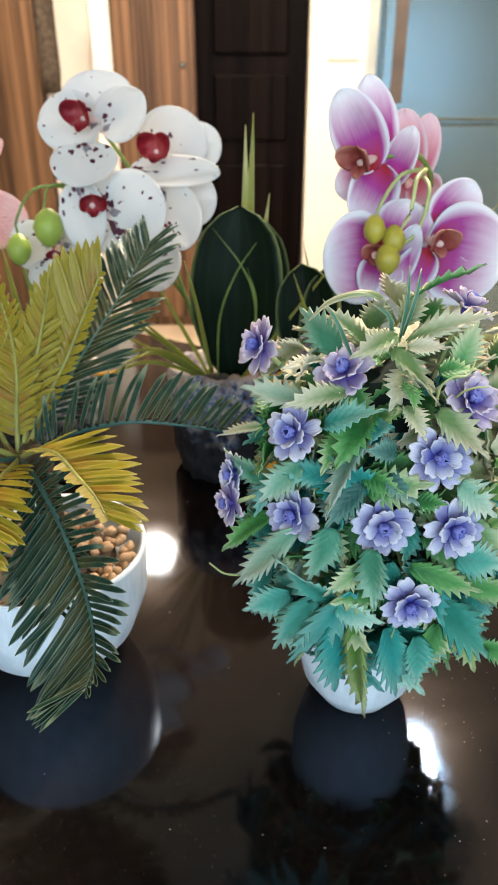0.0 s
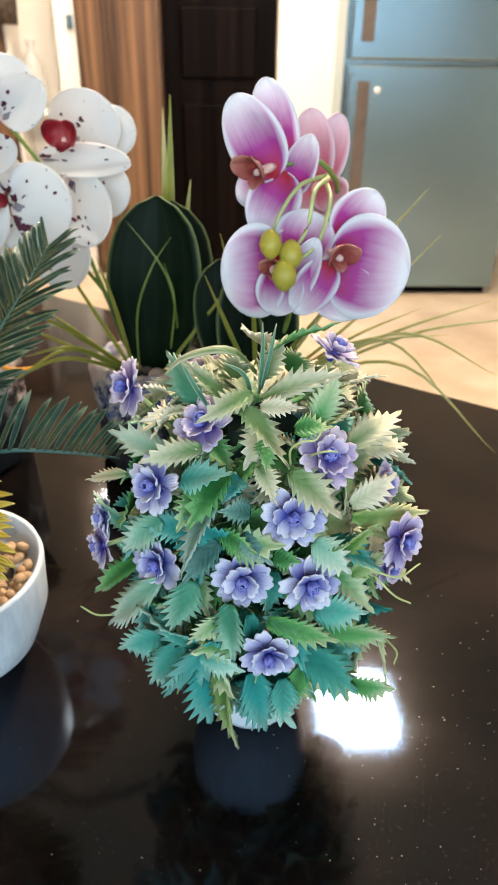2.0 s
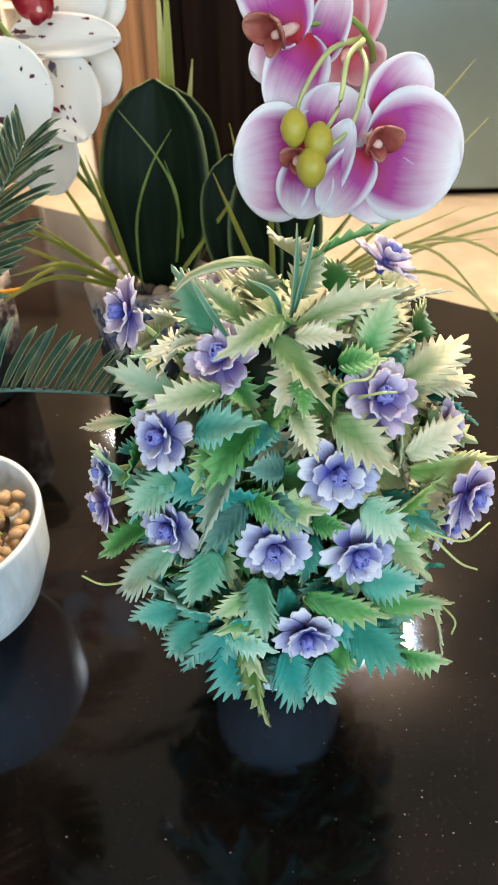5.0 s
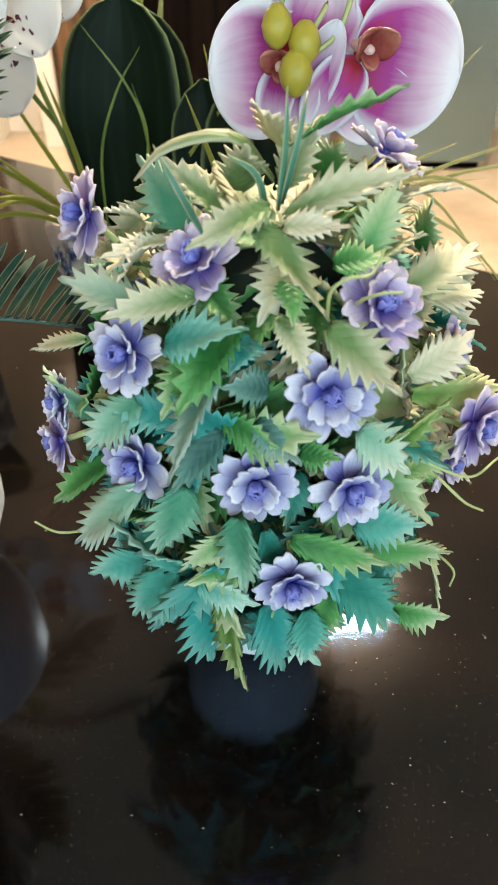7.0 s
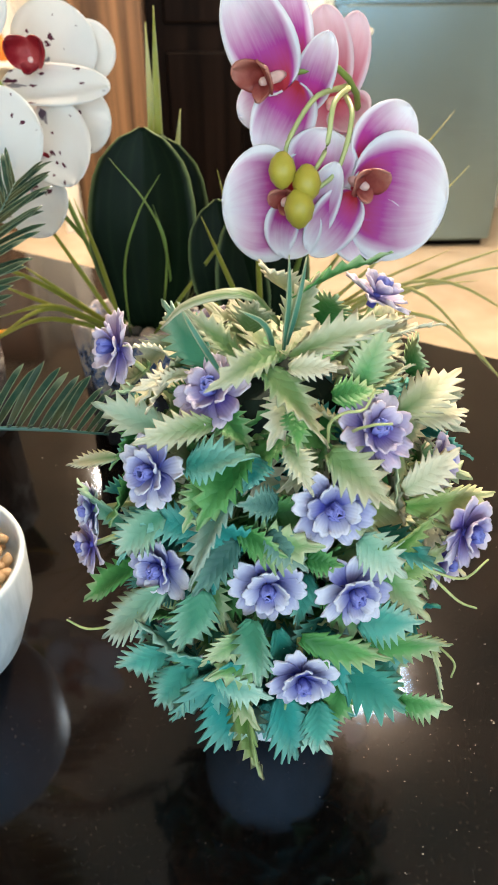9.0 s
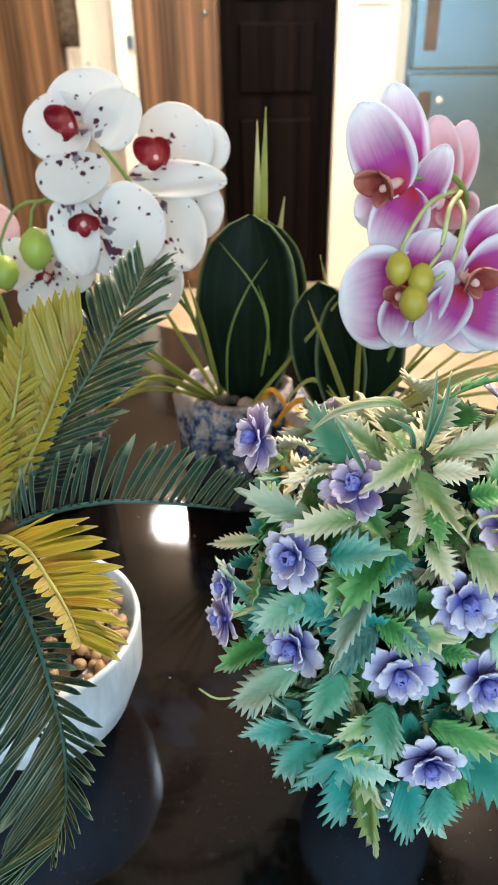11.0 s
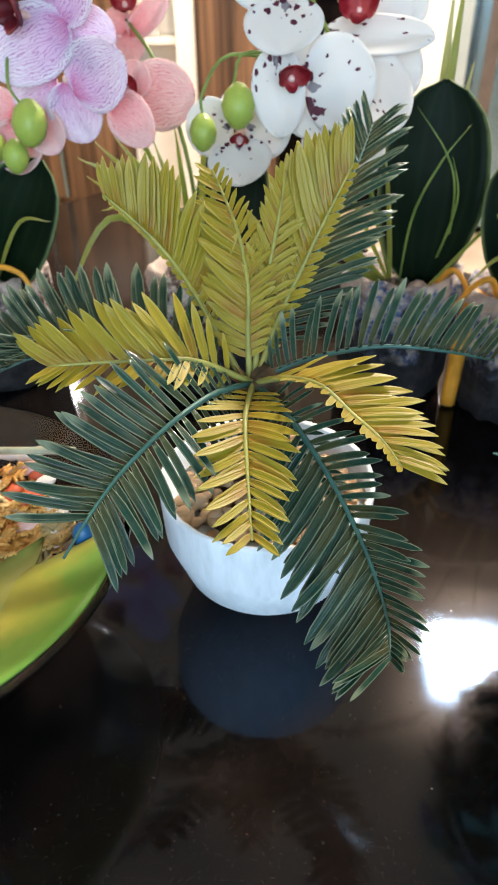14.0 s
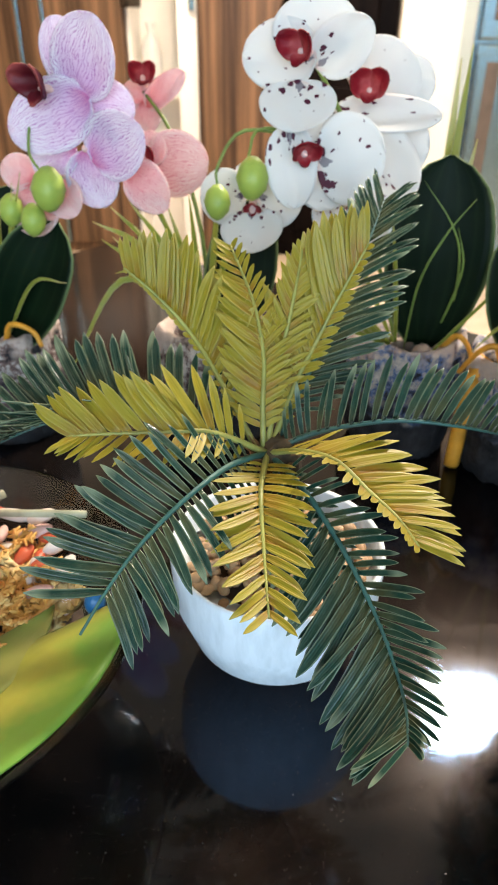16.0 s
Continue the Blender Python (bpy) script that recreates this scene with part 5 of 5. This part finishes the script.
blades(lilac, (-0.26, 0.79, 0.12), [((-0.37, 0.76, 0.26), 0.03), ((-0.35, 0.76, 0.275), 0.02), ((-0.33, 0.76, 0.28), 0.02), ((-0.31, 0.77, 0.29), 0.01), ((-0.29, 0.75, 0.28), 0.01), ((-0.27, 0.76, 0.29), 0.0), ((-0.40, 0.72, 0.11), 0.09), ((-0.34, 0.72, 0.22), 0.04), ((-0.24, 0.77, 0.31), 0.0), ((-0.30, 0.70, 0.21), 0.05), ((-0.225, 0.76, 0.27), 0.0), ((-0.36, 0.75, 0.245), 0.015), ((-0.345, 0.74, 0.25), 0.01), ((-0.325, 0.745, 0.262), 0.01)], 0.0062)
oval_leaf(lilac, (-0.24, 0.80, 0.12), (-0.215, 0.83, 0.27), 0.08, (0.3, -1, 0.2))
tube("root", local(lilac, [(-0.21, 0.77, 0.13), (-0.20, 0.75, 0.15), (-0.175, 0.745, 0.145), (-0.15, 0.74, 0.15)]), 0.0028, ROOT, lilac, 0.0018)

# plain white orchid further along
plain = group_at("plain_white_orchid", at(-0.50, 0.79, 0), "artificial plain white orchid in a rough black pot", "orchid", "row of potted orchids")
stone_pot(plain, 0.05, 0.108, CRUST_DARK)
oval_leaf(plain, (-0.485, 0.77, 0.115), (-0.405, 0.755, 0.26), 0.085, (0.1, -1, 0.4))
oval_leaf(plain, (-0.49, 0.77, 0.115), (-0.455, 0.79, 0.29), 0.085, (0.0, -1, 0.2))
oval_leaf(plain, (-0.51, 0.77, 0.115), (-0.56, 0.76, 0.27), 0.085, (-0.3, -1, 0.2))
tube("flower_stem", local(plain, [(-0.50, 0.79, 0.10), (-0.525, 0.775, 0.22), (-0.525, 0.765, 0.29), (-0.53, 0.755, 0.315)]), 0.0022, STEM, plain, 0.0014)
orchid_bloom(plain, "plain", (
    ((-0.416, 0.590, 0.191), (-0.393, 0.595, 0.250), 0.055),
    ((-0.408, 0.588, 0.196), (-0.369, 0.590, 0.205), 0.030),
    ((-0.415, 0.586, 0.187), (-0.384, 0.585, 0.177), 0.027),
    ((-0.422, 0.585, 0.177), (-0.423, 0.575, 0.147), 0.035),
    ((-0.420, 0.588, 0.191), (-0.468, 0.595, 0.206), 0.055)), (-0.418, 0.582, 0.193), (0, -1, 0.1), 0.8, "plain white petals with a cream lip")
orchid_bloom(plain, "plain", (
    ((-0.413, 0.602, 0.244), (-0.406, 0.607, 0.289), 0.027),
    ((-0.418, 0.604, 0.246), (-0.460, 0.610, 0.270), 0.045)), (-0.424, 0.600, 0.250), (-0.3, -1, 0.1), 0.8, "plain white petals with a cream lip")
blades(plain, (-0.49, 0.77, 0.12), [((-0.455, 0.75, 0.335), 0.0), ((-0.44, 0.74, 0.30), 0.0), ((-0.385, 0.70, 0.215), 0.03), ((-0.43, 0.74, 0.31), 0.01)])
tube("root", local(plain, [(-0.48, 0.75, 0.13), (-0.465, 0.735, 0.155), (-0.44, 0.73, 0.15), (-0.43, 0.725, 0.135)]), 0.003, ROOT, plain, 0.002)

# magenta and white orchid behind the bushy plant
purple = group_at("purple_orchid", at(0.094, 0.752, 0), "artificial magenta and white orchid in a rough blue-black pot", "orchid", "row of potted orchids")
stone_pot(purple)
oval_leaf(purple, (0.09, 0.75, 0.12), (0.058, 0.76, 0.268), 0.075, (-0.3, -1, 0.3))
oval_leaf(purple, (0.10, 0.74, 0.12), (0.10, 0.76, 0.27), 0.09, (0, -1, 0.2))
tube("flower_stem", local(purple, [(0.115, 0.755, 0.11), (0.14, 0.72, 0.25), (0.165, 0.66, 0.345), (0.145, 0.625, 0.385), (0.11, 0.615, 0.385)]), 0.0024, STEM, purple, 0.0016)
tube("bud_stem", local(purple, [(0.15, 0.63, 0.375), (0.125, 0.60, 0.372), (0.108, 0.585, 0.352), (0.104, 0.583, 0.34)]), 0.0016, PALE_STEM, purple, 0.0012)
tube("bud_stem", local(purple, [(0.15, 0.62, 0.375), (0.135, 0.585, 0.37), (0.13, 0.575, 0.345), (0.118, 0.573, 0.325)]), 0.0016, PALE_STEM, purple, 0.0012)
tube("bud_stem", local(purple, [(0.15, 0.63, 0.37), (0.15, 0.60, 0.36), (0.14, 0.585, 0.33), (0.12, 0.58, 0.315)]), 0.0016, PALE_STEM, purple, 0.0012)
EDGED, BACKS = "white-edged magenta petals with a salmon lip", "rose petals seen from behind"
orchid_bloom(purple, "purple", (
    ((0.084, 0.491, 0.300), (0.057, 0.488, 0.348), 0.036),
    ((0.091, 0.501, 0.306), (0.076, 0.506, 0.356), 0.030),
    ((0.096, 0.500, 0.289), (0.107, 0.488, 0.328), 0.022),
    ((0.093, 0.496, 0.303), (0.072, 0.480, 0.267), 0.036),
    ((0.087, 0.502, 0.296), (0.061, 0.506, 0.286), 0.028)), (0.075, 0.481, 0.306), (-0.9, -1, -0.15), 1.3, EDGED)
orchid_bloom(purple, "rose", (
    ((0.116, 0.531, 0.289), (0.112, 0.545, 0.336), 0.030),
    ((0.120, 0.533, 0.288), (0.132, 0.550, 0.332), 0.026),
    ((0.118, 0.530, 0.291), (0.101, 0.520, 0.272), 0.038),
    ((0.122, 0.528, 0.290), (0.132, 0.515, 0.276), 0.028)), (0.118, 0.534, 0.290), (0.3, 1, 0.2), 0.0, BACKS)
orchid_bloom(purple, "purple", (
    ((0.120, 0.474, 0.251), (0.173, 0.468, 0.245), 0.068),
    ((0.127, 0.481, 0.262), (0.152, 0.491, 0.291), 0.038),
    ((0.123, 0.470, 0.251), (0.097, 0.463, 0.221), 0.029),
    ((0.128, 0.473, 0.248), (0.133, 0.467, 0.213), 0.044)), (0.125, 0.464, 0.257), (0.3, -1, 0.0), 1.15, EDGED)
orchid_bloom(purple, "purple", (
    ((0.092, 0.467, 0.248), (0.050, 0.468, 0.245), 0.061),
    ((0.100, 0.476, 0.252), (0.110, 0.486, 0.280), 0.042),
    ((0.095, 0.469, 0.225), (0.111, 0.470, 0.268), 0.022),
    ((0.091, 0.468, 0.248), (0.084, 0.462, 0.219), 0.033)), (0.084, 0.461, 0.250), (-0.3, -1, 0.0), 0.9, EDGED)
bud(purple, (0.101, 0.568, 0.334), 0.0090, BUD_YELLOW)
bud(purple, (0.117, 0.566, 0.326), 0.0094, BUD_YELLOW)
bud(purple, (0.112, 0.560, 0.312), 0.0100, BUD_YELLOW)
blades(purple, (0.11, 0.74, 0.12), [((0.285, 0.80, 0.335), 0.01), ((0.30, 0.78, 0.29), -0.01), ((0.36, 0.74, 0.232), 0.01), ((0.28, 0.74, 0.222), 0.01), ((0.40, 0.74, 0.212), 0.02), ((0.31, 0.73, 0.195), 0.02), ((0.37, 0.72, 0.15), 0.06), ((0.36, 0.66, 0.085), 0.075), ((0.33, 0.70, 0.11), 0.08)], 0.0032, STRAW)
blades(purple, (0.10, 0.74, 0.12), [((0.045, 0.69, 0.272), 0.0), ((0.09, 0.67, 0.265), 0.02), ((0.16, 0.64, 0.26), 0.0), ((0.06, 0.78, 0.29), 0.0), ((0.02, 0.72, 0.15), 0.04)], 0.0042)
tube("root", local(purple, [(0.045, 0.74, 0.135), (0.031, 0.735, 0.11), (0.029, 0.738, 0.06), (0.026, 0.735, 0.004)]), 0.0080, ROOT, purple, 0.0070)
tube("root", local(purple, [(0.06, 0.74, 0.13), (0.045, 0.725, 0.155), (0.03, 0.73, 0.145), (0.015, 0.735, 0.12)]), 0.003, ROOT, purple, 0.002)


# ---- glass bowl with moss ----
GLASS = material("clear_glass", (0.95, 0.97, 0.96), 0.02, trans=1.0, ior=1.45)
GB = Vector((-0.325, 0.284, 0))
glass = group_at("glass_bowl", GB, "flared clear glass bowl holding a green leaf, moss and pebbles", "bowl")
gl = part("bowl", lathe("glass_bowl_body", [(0, 0), (0.049, 0.0), (0.056, 0.004), (0.076, 0.022), (0.103, 0.056), (0.1285, 0.0935), (0.1300, 0.0955), (0.1288, 0.0975), (0.1262, 0.0965), (0.099, 0.058), (0.072, 0.025), (0.05, 0.012), (0, 0.010)], GLASS, 96), None, glass, "clear glass")
gl.visible_shadow = False


def leaf_green_material(name, inner, middle, outer):
    """A broad satin leaf whose colour drifts from its inner edge to the rim, with soft blotches and fine veins."""
    m = material(name, middle, 0.42, coat=0.1)
    n = Net(m)
    u, v = n.uv()
    f = n.maths("ADD", v, n.maths("MULTIPLY", n.maths("SUBTRACT", n.noise(n.coords(), 26, 3), 0.5), 1.1))
    c = n.ramp(f, (0.12, inner), (0.42, middle), (0.75, outer))
    c = n.mix(n.maths("MULTIPLY", n.noise(n.coords(), 120, 4), 0.22), c, (0.10, 0.15, 0.02))
    n.colour(c)
    n.bump(n.maths("SINE", n.maths("MULTIPLY", v, 60)), 0.05, 0.0005)
    n.thin(c, 0.15)
    return m


LINER = leaf_green_material("yellow_green_leaf", (0.30, 0.31, 0.05), (0.38, 0.37, 0.05), (0.17, 0.34, 0.04))
LINER_TOP = leaf_green_material("olive_leaf", (0.20, 0.27, 0.05), (0.25, 0.29, 0.06), (0.31, 0.31, 0.07))


def liner_leaf(a0, a1, inner, outer, lift, mat, thick, label):
    """A leaf bent along the inside of the bowl between two angles, pointed at both ends."""
    rows_ = []
    for i in range(12):
        v = i / 11
        row = []
        for j in range(44):
            f = j / 43
            a = a0 + (a1 - a0) * f
            full = max(0.0, 1 - abs(2 * f - 1) ** 9)
            r0 = outer - (outer - inner - 0.004 * math.sin(6 * a)) * full
            r = r0 + (outer - r0) * v
            z = 0.078 + lift + 0.0165 * max(0.0, (r - 0.045) / 0.077) ** 1.3 + 0.0012 * math.sin(4 * a + 5 * v)
            row.append((r * math.cos(a), r * math.sin(a), z))
        rows_.append(row)
    part("green_leaf", sheet("green_leaf", rows_, thick, mat), None, glass, label)


liner_leaf(-3.7, 0.17, 0.052, 0.1235, 0.0, LINER, 0.0014, "broad yellow-green leaf along the glass")
liner_leaf(-3.4, 0.22, 0.047, 0.083, 0.0016, LINER_TOP, 0.0005, "olive green leaf folded over the wider one")
MOSS = material("orange_moss", (0.6, 0.32, 0.12), 0.5)
net = Net(MOSS)
net.colour(net.ramp(net.noise(net.coords(), 45, 4), (0.30, (0.46, 0.16, 0.03)), (0.43, (0.60, 0.28, 0.055)), (0.56, (0.68, 0.40, 0.11)), (0.70, (0.76, 0.56, 0.26))))
net.bump(net.noise(net.coords(), 500, 3), 0.5, 0.001)


def twig(verts, faces, a, b, r0, r1):
    """One tapered square twig of the moss from a to b, rounded by a blunt tip."""
    d = (b - a).normalized()
    x = d.orthogonal().normalized()
    y = d.cross(x)
    k = len(verts)
    for c, r in ((a, r0), (b - d * r1, r1), (b, 0.4 * r1)):
        verts.extend(c + r * (x * math.cos(q) + y * math.sin(q)) for q in (0.785, 2.356, 3.927, 5.498))
    for i in (0, 4):
        faces.extend((k + i + j, k + i + (j + 1) % 4, k + i + 4 + (j + 1) % 4, k + i + 4 + j) for j in range(4))
    faces.append((k + 8, k + 9, k + 10, k + 11))


rng = random.Random(4)
verts_, faces_ = [], []
for k in range(250):
    a, r = rng.uniform(0, 6.283), 0.088 * math.sqrt(rng.random())
    c = Vector((r * math.cos(a), r * math.sin(a), 0.066 + 0.014 * math.sqrt(rng.random())))
    if c.y < -0.012 and r > 0.036:
        continue
    tilt_ = Euler((rng.uniform(-0.6, 0.6), rng.uniform(-0.6, 0.6), rng.uniform(0, 6))).to_matrix()
    reach = rng.uniform(0.0075, 0.0150)
    for arm in range(6):
        ang = arm * 1.047 + rng.uniform(-0.12, 0.12)
        d = tilt_ @ Vector((math.cos(ang), math.sin(ang), rng.uniform(-0.05, 0.3)))
        side = tilt_ @ Vector((-math.sin(ang), math.cos(ang), 0.1))
        tip = c + d * reach
        twig(verts_, faces_, c, tip, 0.0021, 0.0013)
        for f_ in (0.45, 0.75):
            for sg in (-1, 1):
                root_ = c + d * reach * f_
                twig(verts_, faces_, root_, root_ + (d * 0.7 + side * sg) * reach * 0.36 * (1.25 - 0.6 * f_), 0.0016, 0.0011)
me_ = bpy.data.meshes.new("moss")
me_.from_pydata(verts_, [], faces_)
tagged(part("moss", smooth(me_), MOSS, glass, "dry golden orange moss in branching stars"), kind="stuff")
part("soil", lathe("soil", [(0.096, 0.056), (0.06, 0.060), (0, 0.061)], SOIL, 32), None, glass, "dark soil under the moss")
SHELL = plain_material("pale_shell", (0.74, 0.66, 0.58), 0.45, 0.2, 50)
PINK_SHELL = plain_material("pink_shell", (0.72, 0.44, 0.38), 0.4, 0.3, 50)
RED_SHELL = plain_material("red_chip", (0.55, 0.10, 0.04), 0.4, 0.3, 50)
SHELLS = []
for mat_ in (SHELL, PINK_SHELL, RED_SHELL):
    me_ = STONES[2].copy()
    me_.name = "pebble"
    me_.materials.clear()
    me_.materials.append(mat_)
    SHELLS.append(me_)


def shell_at(x, y, z, long, broad, turn, which):
    st = part("pebble", SHELLS[which], None, glass)
    st.matrix_basis = pose(x, y, z, rng.uniform(-20, 20), rng.uniform(-20, 20), turn) @ Matrix.Diagonal((long, broad, 0.0048, 1))


for x_, y_, z_, long_, broad_, turn_, which_ in ((0.029, 0.098, 0.081, 0.011, 0.005, 5, 0), (0.046, 0.097, 0.082, 0.008, 0.006, 20, 0), (0.047, 0.083, 0.081, 0.010, 0.006, 8, 1), (0.056, 0.079, 0.080, 0.005, 0.004, 0, 2), (0.063, 0.071, 0.081, 0.007, 0.005, 40, 0), (0.012, 0.099, 0.083, 0.008, 0.005, 25, 2), (0.060, 0.056, 0.080, 0.007, 0.005, 60, 2), (0.074, 0.054, 0.080, 0.008, 0.005, 70, 0), (0.079, 0.038, 0.079, 0.006, 0.005, 10, 1), (-0.010, 0.085, 0.080, 0.009, 0.006, 30, 0), (0.040, 0.020, 0.080, 0.005, 0.004, 0, 1)):
    shell_at(x_, y_, z_, long_, broad_, turn_, which_)
for k in range(26):
    a, r = rng.uniform(0.25, 2.9), rng.uniform(0.072, 0.096)
    shell_at(r * math.cos(a), r * math.sin(a), 0.073 + rng.uniform(0, 0.005), rng.uniform(0.005, 0.009), rng.uniform(0.003, 0.006), rng.uniform(0, 360), (0, 1, 0, 2, 0, 1)[k % 6])
bead_ = part("marble", lathe("marble", [(0.009 * math.sin(math.pi * q / 14), 0.009 - 0.009 * math.cos(math.pi * q / 14)) for q in range(15)], GLASS, 24), None, glass, "clear glass marble")
bead_.location = (0.086, 0.026, 0.077)
bead_ = part("bead", lathe("bead", [(0.0055 * math.sin(math.pi * q / 12), 0.0075 - 0.0075 * math.cos(math.pi * q / 12)) for q in range(13)], plain_material("blue_bead", (0.015, 0.11, 0.26), 0.3, 0.2, 60), 20), None, glass, "blue bead")
bead_.location = (0.103, 0.018, 0.083)
GREY_STEM = plain_material("grey_green_stick", (0.36, 0.36, 0.24), 0.6, 0.3, 60)
tube("stick", [(-0.06, 0.080, 0.090), (0.022, 0.085, 0.092), (0.078, 0.089, 0.092)], 0.0024, GREY_STEM, glass)
tube("stick", [(-0.03, 0.066, 0.088), (0.007, 0.086, 0.094), (0.024, 0.099, 0.097)], 0.0027, GREY_STEM, glass)
tube("stick", [(0.010, 0.030, 0.092), (0.029, 0.008, 0.087), (0.049, -0.006, 0.079)], 0.0024, PALE_STEM, glass)
PETAL_HOT = petal_material("hot_pink_petal", (0.92, 0.74, 0.80), (0.94, 0.46, 0.62), (0.86, 0.20, 0.42))
hot = tagged(new("pink_tulip"), "artificial hot pink tulip flower standing in the glass bowl", "flower")
hot.location = (-0.312, 0.333, 0.055)
for k in range(5):
    p = part("petal", orchid_petal_mesh("tulip_petal", 0.075, 0.045, 0.8, -0.10, 0.006, PETAL_HOT), None, hot)
    p.matrix_basis = pose(0, 0, 0.030, 0, 0, 72 * k) @ pose(0, -0.006, 0, 76, 0, 0)
tube("stem", [(0, 0, 0.006), (0, 0.002, 0.02), (0.0, 0.0, 0.032)], 0.002, STEM, hot)
